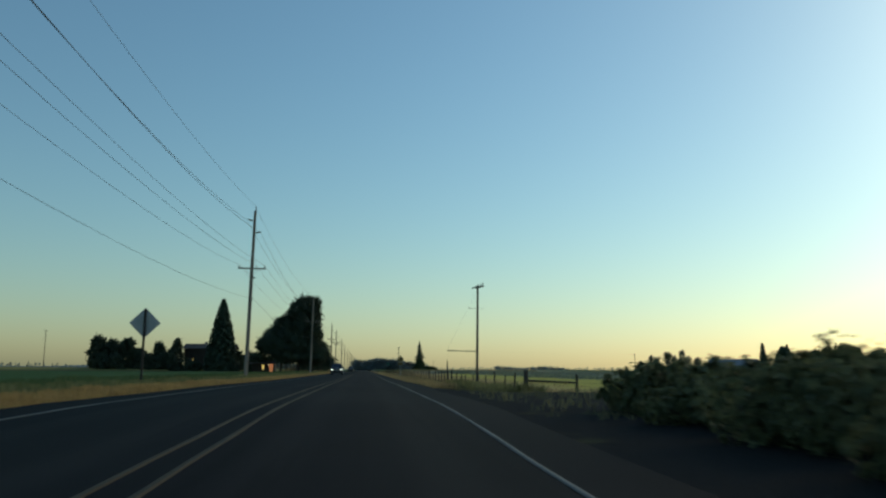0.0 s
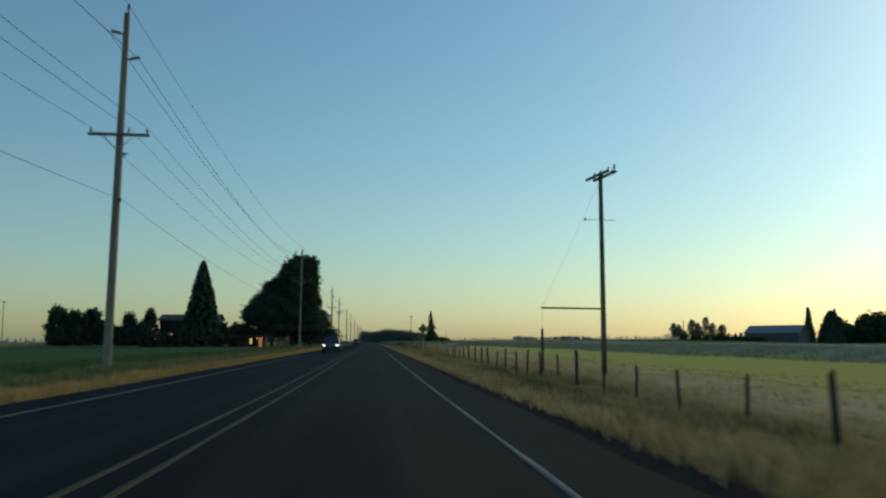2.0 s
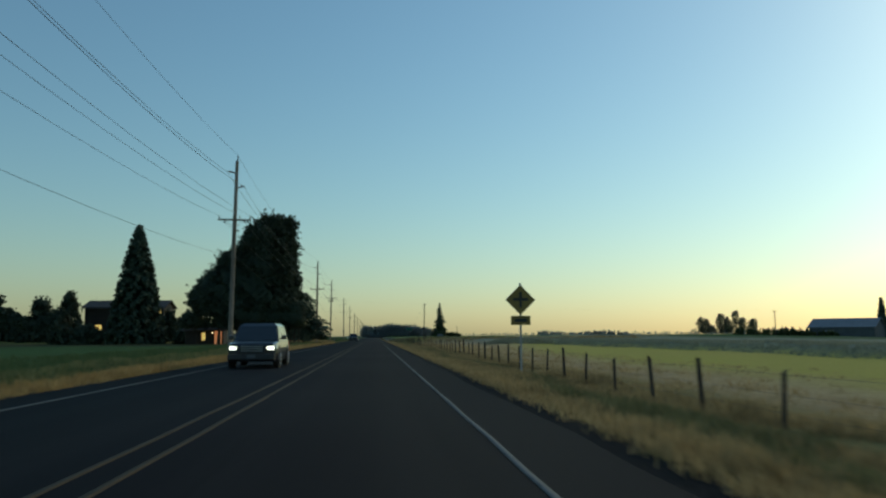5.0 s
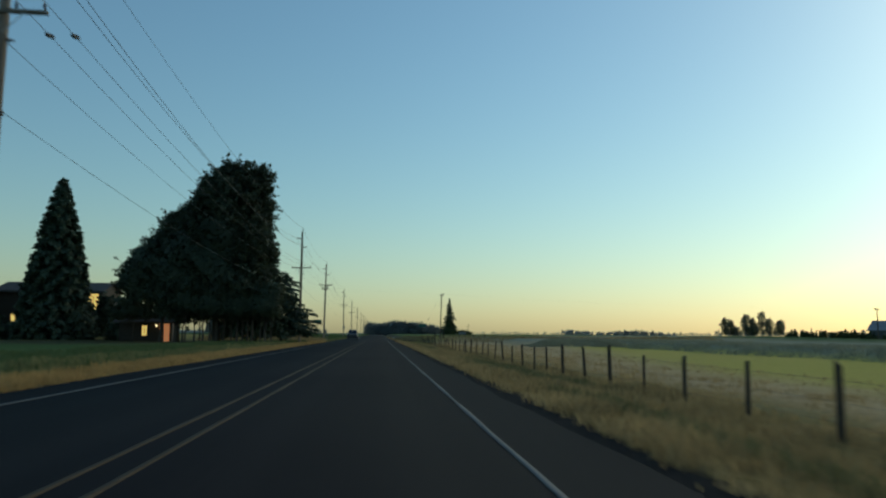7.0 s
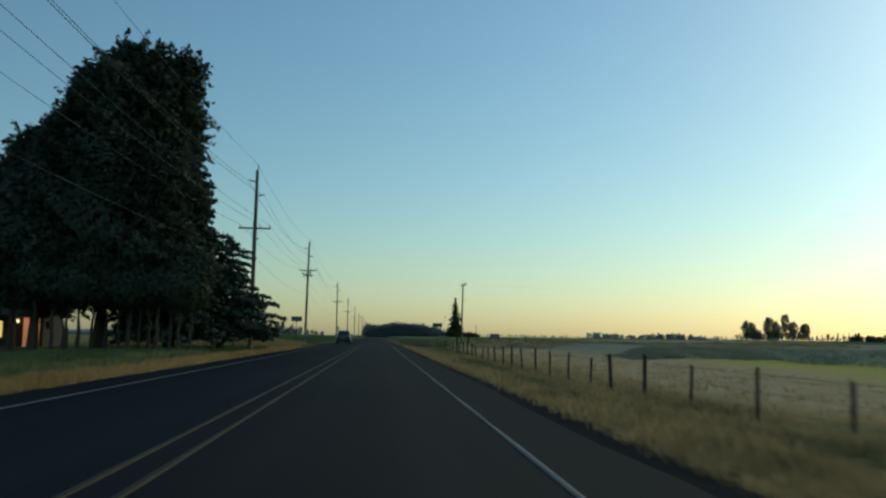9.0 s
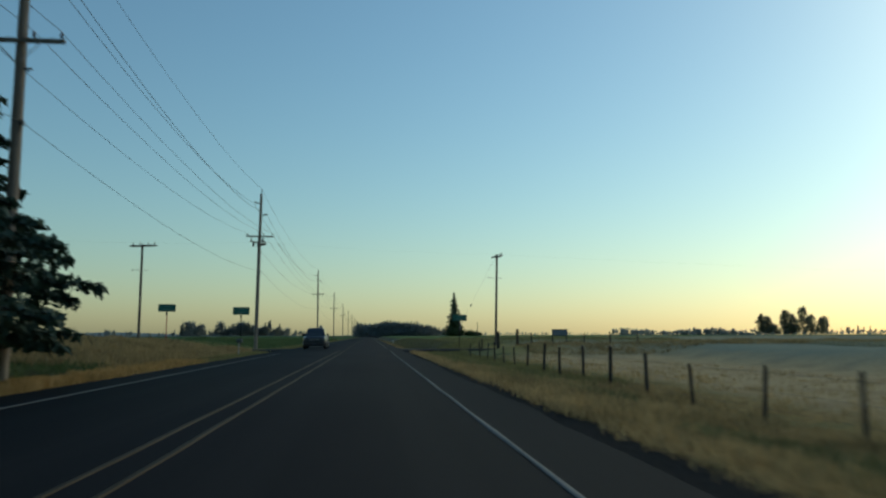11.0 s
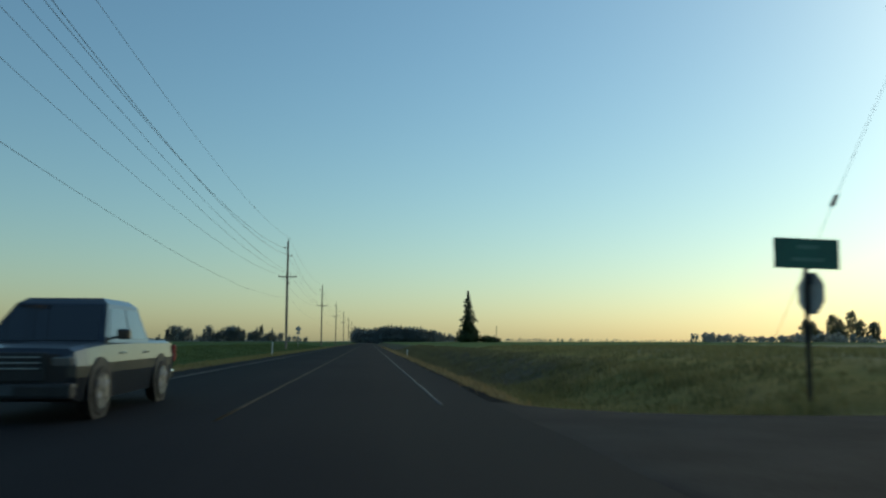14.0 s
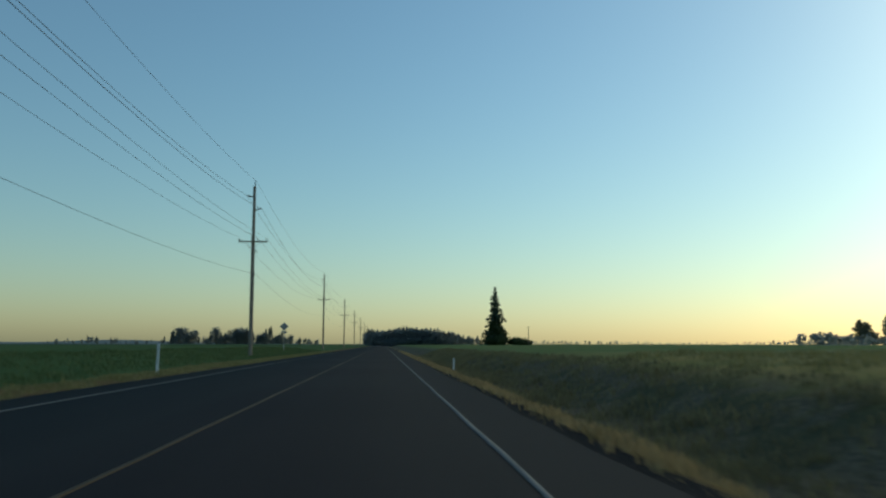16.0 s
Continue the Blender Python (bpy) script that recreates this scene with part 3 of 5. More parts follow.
def wire(name, points, radius, label, sag=0.012, group="overhead wires"):
    """One conductor hung from support to support, with its sag."""
    cu = bpy.data.curves.new(name, "CURVE")
    cu.dimensions, cu.bevel_depth, cu.bevel_resolution = "3D", radius, 1
    co = []
    for a, b in zip(points[:-1], points[1:]):
        a, b = Vector(a), Vector(b)
        s = sag * (b - a).length
        for i in range(14):
            t = i / 14
            co.append(a.lerp(b, t) - Vector((0, 0, 4 * s * t * (1 - t))))
    co.append(Vector(points[-1]))
    sp = cu.splines.new("POLY")
    sp.points.add(len(co) - 1)
    for p, c in zip(sp.points, co):
        p.co = (*c, 1)
    cu.materials.append(WIRE)
    return tagged(new(name, cu), label, "wire", group)


wire("shield_wire", [(x + 0.05, y, top + 0.05) for x, y, top, arm in HANG], 0.010, "thin dark wire along the pole tops", 0.0175)
for dx, dz, sag in ((-0.62, 1.24, 0.0205), (0.62, 2.34, 0.0235)):
    wire("power_wire", [(x + dx, y, top - dz - 0.05) for x, y, top, arm in HANG], 0.013, "dark high-voltage conductor hung from short davits", sag)
for dx in (-1.12, 0.38, 1.12):
    wire("power_wire", [(x + dx, y - 0.17, arm + 0.3) for x, y, top, arm in HANG], 0.009, "dark conductor on the crossarm insulators", 0.0158)
wire("phone_cable", [(x + 0.2, y - 0.06, 7.0) for x, y, top, arm in HANG], 0.008, "black telephone cable low on the poles", 0.015)


def wire_damper(x, y, z):
    T = thing("wire_damper", pose(x, y, z, 12, 0, 0), "small dark weight clamped on a wire", "damper", "dampers on the wires")
    bm = bmesh.new()
    tube(bm, (0, -0.26, 0), (0, -0.06, 0), 0.05, 0.075, 8)
    tube(bm, (0, 0.06, 0), (0, 0.26, 0), 0.075, 0.05, 8)
    tube(bm, (0, -0.2, 0), (0, 0.2, 0), 0.02, seg=6)
    part("weights", bm, DARK_STEEL, T)


def wire_height(dx, i, t):
    (xa, ya, ta, aa), (xb, yb, tb, ab) = HANG[i], HANG[i + 1]
    s = 0.0158 * math.hypot(yb - ya, xb - xa)
    return xa + (xb - xa) * t + dx, ya + (yb - ya) * t - 0.17, aa + 0.3 + (ab - aa) * t - 4 * s * t * (1 - t)


for dx in (-1.12, 0.38, 1.12):
    wire_damper(*wire_height(dx, 2, 0.028))


def small_pole(x, y, top, arms, lean=(0, 0), strut=False):
    """A shorter wood pole of the side line, with a twin arm set askew at its head."""
    base = gz(x, y)
    P = thing("utility_pole", pose(x, y, base - 0.3, lean[0], lean[1], 0), "short leaning wooden utility pole with twin skewed crossarms", "utility pole", "poles of the side line")
    off = 0.3 - base
    H = top + off
    bm = bmesh.new()
    tube(bm, (0, 0, 0), (0, 0, H * 0.5), 0.125, 0.108, 14)
    tube(bm, (0, 0, H * 0.5), (0, 0, H), 0.108, 0.09, 14)
    part("pole", bm, DARK_POLE, P)
    for zz, turn, span in arms:
        for k in (-1, 1):
            bm = bmesh.new()
            box(bm, 0, 0.19 * k, 0, span, 0.09, 0.11, 0.01, pose(0, 0, zz + off, 0, 0, turn))
            part("crossarm", bm, ARM_WOOD, P)
        for s in (-1, -0.35, 0.4, 1):
            bm = bmesh.new()
            q = pose(0, 0, zz + off, 0, 0, turn) @ Vector((span * 0.46 * s, 0.19, 0.05))
            insulator(bm, q.x, q.y, q.z, 0.30, 0.075)
            part("insulator", bm, PORCELAIN, P)
        bm = bmesh.new()
        q = pose(0, 0, zz + off, 0, 0, turn) @ Vector((span * 0.5, 0, 0.0))
        tube(bm, q, q + Vector((0.28, 0.1, 0.02)), 0.06, 0.04, 8)
        part("dead_end_insulator", bm, PORCELAIN, P)
    bm = bmesh.new()
    tube(bm, (-0.7, 0, top * 0.752 + off), (0.62, 0, top * 0.752 + off), 0.012, seg=6)
    tube(bm, (-0.74, 0, top * 0.752 + off - 0.06), (-0.74, 0, top * 0.752 + off + 0.1), 0.03, seg=6)
    part("secondary_rack", bm, DARK_STEEL, P)
    if strut:
        bm = bmesh.new()
        tube(bm, (-0.1, 0, 2.53 + off), (-2.76, 0, 2.56 + off), 0.04, seg=8)
        part("guy_strut", bm, DARK_STEEL, P)
    return P


small_pole(12.2, 61.4, 8.6, ((8.45, -80, 2.1),), (0.0, 0.5), True)
small_pole(13.85, 270.4, 8.7, ((8.55, -82, 1.95),), (0.0, 1.2))
small_pole(-17.6, 267.0, 9.1, ((8.95, -20, 2.3),), (0.0, 0.3))
small_pole(98.6, 266.0, 6.7, ((6.5, 80, 1.6),))
small_pole(-106.0, 270.0, 13.6, ((13.3, 80, 2.2),))
wire("side_wire", [(-106, 270, 13.5), (-17.8, 267.0, 9.2), (-8.0, 269.6, 9.7), (14.2, 270.5, 8.8), (98.6, 266, 6.8)], 0.0018, "thin wire crossing the road to the side line", 0.008)


def guy(x, y, z, ax, ay):
    """A guy wire with a strain insulator."""
    G = thing("guy_wire", pose(x, y, z), "steel guy wire with a strain insulator midway", "wire", "guy wires")
    foot = Vector((ax - x, ay - y, gz(ax, ay) - z))
    bm = bmesh.new()
    tube(bm, (0, 0, 0), foot, 0.005, seg=6)
    part("strand", bm, WIRE, G)
    bm = bmesh.new()
    tube(bm, foot * 0.50, foot * 0.525, 0.04, 0.05, 8)
    part("strain_insulator", bm, PORCELAIN, G)


guy(13.8, 270.4, 8.4, 9.4, 270.3)
wire("guy_wire", [(12.12, 61.3, 8.0), (9.47, 61.2, 2.60), (9.45, 61.2, gz(9.45, 61.2))], 0.0035, "steel guy wire running down over a strut", 0.0, "guy wires")
T = thing("guy_guard", pose(9.45, 61.2, gz(9.45, 61.2) - 0.1), "dark plastic guard at the foot of a guy wire", "guy guard")
bm = bmesh.new()
tube(bm, (0, 0, 0), (0, 0, 2.1), 0.058, 0.052, 8)
part("sleeve", bm, BLACK_TRIM, T)


# ---- road signs ----
def diamond_sign(x, y, centre, side, label, plaque=False):
    """A warning sign seen from behind: a square plate on its corner, its post, bolts and a stiffener."""
    base = gz(x, y)
    S = thing("road_sign", pose(x, y, base - 0.25, 0, 0, 3), label, "road sign", "warning signs")
    o = 0.25 - base
    bm = bmesh.new()
    box(bm, 0, 0, o + centre / 2 + side * 0.2, 0.09, 0.09, centre + side * 0.62 + 0.25, 0.008)
    part("post", bm, POST_WOOD if plaque is False else STEEL, S)
    bm = bmesh.new()
    box(bm, 0, 0.06, 0, side, 0.006, side, 0.0, Matrix.Translation((0, 0, o + centre)) @ pose(0, 0, 0, 0, 45, 0))
    part("plate", bm, SIGN_BACK, S, "dull grey metal back of the plate")
    bm = bmesh.new()
    box(bm, 0, 0.067, 0, side * 0.97, 0.004, side * 0.97, 0.0, Matrix.Translation((0, 0, o + centre)) @ pose(0, 0, 0, 0, 45, 0))
    part("face", bm, SIGN_YELLOW, S, "yellow reflective face")
    for dz in (-0.25, 0.25):
        bm = bmesh.new()
        tube(bm, (0, -0.06, o + centre + dz), (0, 0.075, o + centre + dz), 0.014, seg=8)
        part("bolt", bm, STEEL, S)
    if plaque:
        bm = bmesh.new()
        box(bm, 0, 0.06, o + centre - side * 0.92, side * 0.85, 0.006, side * 0.38, 0.0)
        part("plaque", bm, SIGN_BACK, S)
    return S


diamond_sign(-7.4, 23.8, 2.74, 0.914, "diamond warning sign seen from its dull grey back")
WS = thing("road_sign", pose(7.44, 110.3, gz(7.44, 110.3) - 0.25, 0, 0, 3), "yellow diamond warning sign with a plaque, in shade", "road sign", "warning signs")
ws = 0.25 - gz(7.44, 110.3)
bm = bmesh.new()
box(bm, 0, 0.045, ws + 1.42, 0.07, 0.05, 3.2, 0.006)
part("post", bm, STEEL, WS)
for nm, mat, yy, side in (("plate", SIGN_BACK, 0.012, 0.762), ("face", SIGN_YELLOW, 0.005, 0.745)):
    bm = bmesh.new()
    box(bm, 0, yy, 0, side, 0.006, side, 0.0, Matrix.Translation((0, 0, ws + 2.42)) @ pose(0, 0, 0, 0, 45, 0))
    part(nm, bm, mat, WS)
bm = bmesh.new()
box(bm, 0, -0.001, ws + 2.42, 0.10, 0.004, 0.56)
part("symbol_stem", bm, BLACK_TRIM, WS, "black symbol bar")
for sx in (-1, 1):
    bm = bmesh.new()
    box(bm, sx * 0.165, -0.001, ws + 2.44, 0.22, 0.004, 0.10)
    part("symbol_arm", bm, BLACK_TRIM, WS, "black symbol bar")
bm = bmesh.new()
box(bm, 0, 0.008, ws + 1.70, 0.70, 0.008, 0.32, 0.003)
pq = part("plaque", bm, SIGN_YELLOW, WS)
bm = bmesh.new()
box(bm, 0, 0.002, ws + 1.70, 0.46, 0.004, 0.12)
part("lettering_bar", bm, BLACK_TRIM, pq, "black bar of lettering")
diamond_sign(-10.0, 395.0, 3.3, 0.762, "far diamond warning sign with a plaque on a post", True)


def green_sign(x, y, zc, w, h, label, lean=0.0, octagon=False, red_post=False):
    base = gz(x, y)
    S = thing("guide_sign", pose(x, y, base - 0.25, 0, lean, 4), label, "road sign", "green signs at the junction")
    o = 0.25 - base
    bm = bmesh.new()
    box(bm, 0, 0.05, o + zc / 2 - 0.05, 0.075, 0.05, zc + h * 0.9, 0.006)
    part("post", bm, POST_WOOD if not red_post else SIGN_RED, S)
    bm = bmesh.new()
    box(bm, 0, 0, o + zc, w, 0.012, h, 0.004)
    part("panel", bm, SIGN_GREEN, S, "green panel")
    for sx, sz, ww, hh in ((0, h * 0.46, w, 0.016), (0, -h * 0.46, w, 0.016), (-w * 0.485, 0, 0.016, h * 0.9), (w * 0.485, 0, 0.016, h * 0.9)):
        bm = bmesh.new()
        box(bm, sx * 0.985, -0.008, o + zc + sz * 0.97, ww * 0.96, 0.004, hh)
        part("border", bm, SIGN_GREEN, S)
    for dz, ww in ((0.13, 0.34), (-0.12, 0.5)):
        bm = bmesh.new()
        box(bm, 0.02, -0.008, o + zc + dz * h / 0.6, w * ww, 0.004, h * 0.13)
        part("lettering_bar", bm, SIGN_LETTER, S, "faded pale bar of lettering")
    bm = bmesh.new()
    box(bm, 0, 0.0, o + zc - h * 0.5 - 0.18, 0.14, 0.08, 0.22, 0.02)
    part("bracket", bm, DARK_STEEL, S)
    if octagon:
        for nm, mat, dx in (("stop_plate_back", SIGN_BACK, -0.004), ("stop_plate_face", SIGN_RED, 0.004)):
            bm = bmesh.new()
            bmesh.ops.create_cone(bm, cap_ends=True, segments=8, radius1=0.41, radius2=0.41, depth=0.007, matrix=Matrix.Translation((0.06 + dx, 0.0, o + zc - h * 0.5 - 0.46)) @ pose(0, 0, 0, 0, 90, 0) @ pose(0, 0, 0, 0, 0, 22.5))
            part(nm, bm, mat, S, "eight-sided stop plate turned to the side road")
    return S


SIGN_LETTER = surface("faded_sign_lettering", (0.06, 0.17, 0.14), (0.09, 0.22, 0.18), 0.5, fine=10, coarse=2, bump=0)
green_sign(-9.17, 268.0, 3.36, 1.42, 0.66, "green guide sign on a dark post at the junction")
green_sign(10.3, 269.4, 2.78, 1.32, 0.56, "green guide sign above a stop sign seen edgewise", 1.0, True)
green_sign(-14.8, 265.0, 3.52, 1.40, 0.62, "green guide sign on a reddish post beyond the side road", 0, False, True)


def delineator(x, y, h):
    base = gz(x, y)
    D = thing("road_marker", pose(x, y, base - 0.15, 0, 1.5, 8), "slim white plastic marker post at the verge", "marker post", "marker posts")
    bm = bmesh.new()
    box(bm, 0, 0, 0.5 * (h + 0.15), 0.10, 0.022, h + 0.15, 0.008)
    part("post", bm, WHITE_PLASTIC, D)
    bm = bmesh.new()
    box(bm, 0, -0.014, h - 0.02, 0.075, 0.004, 0.16, 0.0)
    part("reflector", bm, SIGN_WHITE, D)


delineator(-6.0, 325.0, 1.15)
delineator(6.2, 337.0, 1.0)


def mailbox(x, y):
    base = gz(x, y)
    M = thing("mailbox", pose(x, y, base - 0.2, 0, 0, 4), "dark metal mailbox on a white post beside the road", "mailbox")
    bm = bmesh.new()
    box(bm, 0, 0, 0.48, 0.07, 0.07, 0.96, 0.01)
    part("post", bm, PALE_POST, M)
    bm = bmesh.new()
    box(bm, 0.03, 0, 1.04, 0.36, 0.17, 0.16, 0.01)
    bmesh.ops.create_cone(bm, cap_ends=True, segments=16, radius1=0.085, radius2=0.085, depth=0.36, matrix=Matrix.Translation((0.03, 0, 1.12)) @ pose(0, 0, 0, 0, 90, 0))
    part("box", bm, MAILBOX_METAL, M)
    bm = bmesh.new()
    box(bm, 0.216, 0, 1.07, 0.012, 0.165, 0.20, 0.004)
    part("door", bm, PALE_POST, M)
    bm = bmesh.new()
    box(bm, 0.06, 0.093, 1.17, 0.14, 0.016, 0.05)
    part("flag", bm, SIGN_RED, M)


mailbox(-6.1, 248.2)


# ---- fence ----
STATIONS = ([-3, 0, 2, 6, 9, 11, 12, 13, 14, 16, 20, 24, 34, 45, 49, 51, 56, 67, 72, 73], [24.3, 32.9, 39.1, 51.2, 59.8, 65.5, 68.2, 71.2, 74.2, 80.4, 92.4, 104.5, 134.4, 166.5, 178.7, 184.2, 198.8, 231.1, 246.5, 251.3])


def fence_run(xs):
    FN = thing("wire_fence", pose(0, 0, 0), "old wire fence with dark uneven wooden posts", "fence")
    posts = []
    variants = []
    for k in range(5):
        bm = bmesh.new()
        r = 0.037 + 0.009 * (k % 3)
        h = 1.08 + 0.06 * ((k * 2) % 5 - 2)
        tube(bm, (0, 0, -0.35), (0, 0, h), r * 1.08, r, 8)
        for v in bm.verts:
            v.co.x += 0.012 * math.sin(v.co.z * 5 + k)
            v.co.y += 0.010 * math.cos(v.co.z * 4 + 2 * k)
            if v.co.z > h - 0.01:
                v.co.z += 0.05 * v.co.x / r * (1 if k % 2 else -1)
        me = bpy.data.meshes.new("post")
        bm.to_mesh(me)
        bm.free()
        me.materials.append(POST_WOOD)
        variants.append((me, h))
    r2 = random.Random(11)
    # the posts' spacing drifts along the run
    for y in np.interp(np.arange(-3, 74), *STATIONS):
        y = float(y) + r2.uniform(-0.06, 0.06)
        x = xs(y) + r2.uniform(-0.05, 0.05)
        me, h = variants[r2.randrange(5)]
        ob = new("post", me)
        ob.parent = FN
        ob.matrix_local = pose(x, y, gz(x, y) - 0.02, r2.uniform(-3, 3), r2.uniform(-4, 4), r2.uniform(0, 360))
        posts.append((x, y, gz(x, y)))
    for hz in (0.3, 0.6, 0.92):
        cu = bpy.data.curves.new("strand", "CURVE")
        cu.dimensions, cu.bevel_depth, cu.bevel_resolution = "3D", 0.0022, 0
        sp = cu.splines.new("POLY")
        sp.points.add(len(posts) - 1)
        for p, (x, y, z) in zip(sp.points, posts):
            p.co = (x - 0.06, y, z + hz, 1)
        cu.materials.append(WIRE)
        st = new("strand", cu)
        st.parent = FN
    return FN


fence_run(lambda y: 9.05 + 0.08 * math.sin(y * 0.05))


def cross_fence(x0, y0, xs):
    """The fence's corner: a stout post, a rail braced against the next one, and the run that leaves the road."""
    CF = thing("corner_fence", pose(0, 0, 0), "old fence corner with a stout post and a brace rail", "fence")
    tops = []
    for i, x in enumerate([x0] + xs):
        r = 0.11 if i == 0 else 0.06
        h = 1.25 if i == 0 else 1.08
        y = y0 + 0.06 * (x - x0) * (1 if x < 13 else 0.6)
        bm = bmesh.new()
        tube(bm, (0, 0, -0.3), (0.02, 0.01, h * 0.6), r * 1.1, r, 9)
        tube(bm, (0.02, 0.01, h * 0.6), (0, 0, h), r, r * 0.92, 9)
        ob = part("corner_post" if i == 0 else "post", bm, POST_WOOD, CF)
        ob.matrix_local = pose(x, y, gz(x, y), 1.5 * math.sin(i * 3), 2 * math.cos(i * 2), 40 * i)
        tops.append(Vector((x, y, gz(x, y))))
    bm = bmesh.new()
    tube(bm, tops[0] + Vector((0, 0, 0.78)), tops[1] + Vector((0, 0, 0.70)), 0.05, 0.045, 8)
    part("brace_rail", bm, POST_WOOD, CF)
    for hz in (0.35, 0.65, 0.95):
        bm = bmesh.new()
        for a, b in zip(tops[:-1], tops[1:]):
            tube(bm, a + Vector((0, -0.07, hz)), b + Vector((0, -0.07, hz)), 0.0025, seg=5)
        part("strand", bm, WIRE, CF)
    return CF


cross_fence(9.2, 24.95, [11.65, 14.1] + [17.2 + 3.1 * i for i in range(14)])


def lane_fence(y0, xs):
    """The short run beside the side road: stout weathered posts, low strands between them."""
    LF = thing("lane_fence", pose(0, 0, 0), "stout weathered fence posts along the side road", "fence")
    feet = []
    for i, (x, r, h) in enumerate(xs):
        y = y0 + 0.1 * math.sin(i * 2.3)
        bm = bmesh.new()
        tube(bm, (0, 0, -0.3), (0.02, 0.01, h * 0.55), r * 1.08, r, 9)
        tube(bm, (0.02, 0.01, h * 0.55), (0, 0, h), r, r * 0.95, 9)
        ob = part("post", bm, POST_WOOD, LF)
        ob.matrix_local = pose(x, y, gz(x, y), 2.0 * math.sin(i * 3), 2.5 * math.cos(i * 2), 50 * i)
        feet.append(Vector((x, y, gz(x, y))))
    for hz in (0.4, 0.75):
        bm = bmesh.new()
        for p, q in zip(feet[:-1], feet[1:]):
            tube(bm, p + Vector((0, -0.08, hz)), q + Vector((0, -0.08, hz)), 0.003, seg=5)
        part("strand", bm, WIRE, LF)


lane_fence(256.9, [(10.6, 0.05, 0.95), (11.9, 0.11, 1.3), (13.36, 0.11, 1.3), (14.5, 0.05, 1.0), (18.6, 0.05, 1.0), (20.6, 0.06, 1.05), (22.8, 0.05, 1.0)])


def board_sign(x0, x1, y, lo, hi):
    """A small board on two posts, its dull blue-grey back to the road."""
    base = gz((x0 + x1) / 2, y)
    S = thing("board_sign", pose(0, y, base - 0.25), "small dull blue-grey board on two dark posts by the fence", "sign")
    o = 0.25 - base
    for x in (x0 + 0.06, x1 - 0.06):
        bm = bmesh.new()
        box(bm, x, 0.06, (hi + o) / 2, 0.08, 0.08, hi + o, 0.008)
        part("post", bm, POST_WOOD, S)
    bm = bmesh.new()
    box(bm, (x0 + x1) / 2, 0, (lo + hi) / 2 + o, x1 - x0, 0.03, hi - lo, 0.006)
    part("panel", bm, ROOF_METAL, S, "dull blue-grey panel")
    for z in (lo + 0.04, hi + 0.015):
        bm = bmesh.new()
        box(bm, (x0 + x1) / 2, 0.0, z + o, x1 - x0 + 0.1, 0.05, 0.035, 0.004)
        part("rail", bm, POST_WOOD, S)


board_sign(16.02, 17.22, 256.7, 1.10, 1.58)


# ---- foliage ----
def leaf_cloud(centres, normals, size, seed, droop=0.0, ratio=1.7, fold=0.25, spiky=0.0):
    """Folded leaf clumps, each its own island of two faces, set about the centres given."""
    rs = np.random.RandomState(seed)
    n = len(centres)
    nrm = normals * (1 - spiky) + np.array([0, 0, spiky]) + rs.normal(0, 0.55, (n, 3))
    nrm /= np.linalg.norm(nrm, axis=1, keepdims=True) + 1e-9
    t = rs.normal(0, 1, (n, 3))
    t = t * (1 - 0.6 * spiky) + normals * spiky * 1.6
    t[:, 2] -= droop
    t -= nrm * np.sum(t * nrm, 1, keepdims=True)
    t /= np.linalg.norm(t, axis=1, keepdims=True) + 1e-9
    b = np.cross(nrm, t)
    s = (size * rs.uniform(0.55, 1.35, n))[:, None]
    L, W = t * s * ratio * 0.5, b * s * 0.5
    up = nrm * s * fold
    v = np.stack([centres - L, centres + W + up * 0.6, centres + L * 1.05 + up * 0.2, centres - W + up * 0.6], 1)
    f = np.arange(4 * n).reshape(n, 4)
    return v.reshape(-1, 3), f


def lobes_points(lobes, per_m2, seed, fill=0.35):
    """Points on and just inside the outlines of overlapping lobes (centre, radii), clumped and gappy."""
    rs = np.random.RandomState(seed)
    P, NN = [], []
    for cx, cy, cz, rx, ry, rz in lobes:
        area = 4 * math.pi * ((rx * ry) ** 1.6 / 3 + (rx * rz) ** 1.6 / 3 + (ry * rz) ** 1.6 / 3) ** (1 / 1.6)
        n = int(area * per_m2)
        d = rs.normal(0, 1, (n, 3))
        d /= np.linalg.norm(d, axis=1, keepdims=True)
        bump = 1 + 0.16 * np.sin(d[:, 0] * 7 + cx) * np.sin(d[:, 1] * 6 + cy) + 0.13 * np.sin(d[:, 2] * 9 + cz + d[:, 0] * 4) + 0.07 * np.sin(d[:, 0] * 17 + d[:, 2] * 15)
        depth = np.where(rs.uniform(0, 1, n) < fill, rs.uniform(0.35, 0.9, n), rs.uniform(0.88, 1.08, n))
        rad = bump * depth
        P.append(np.stack([cx + d[:, 0] * rx * rad, cy + d[:, 1] * ry * rad, cz + d[:, 2] * rz * rad], 1))
        NN.append(d)
    return np.concatenate(P), np.concatenate(NN)


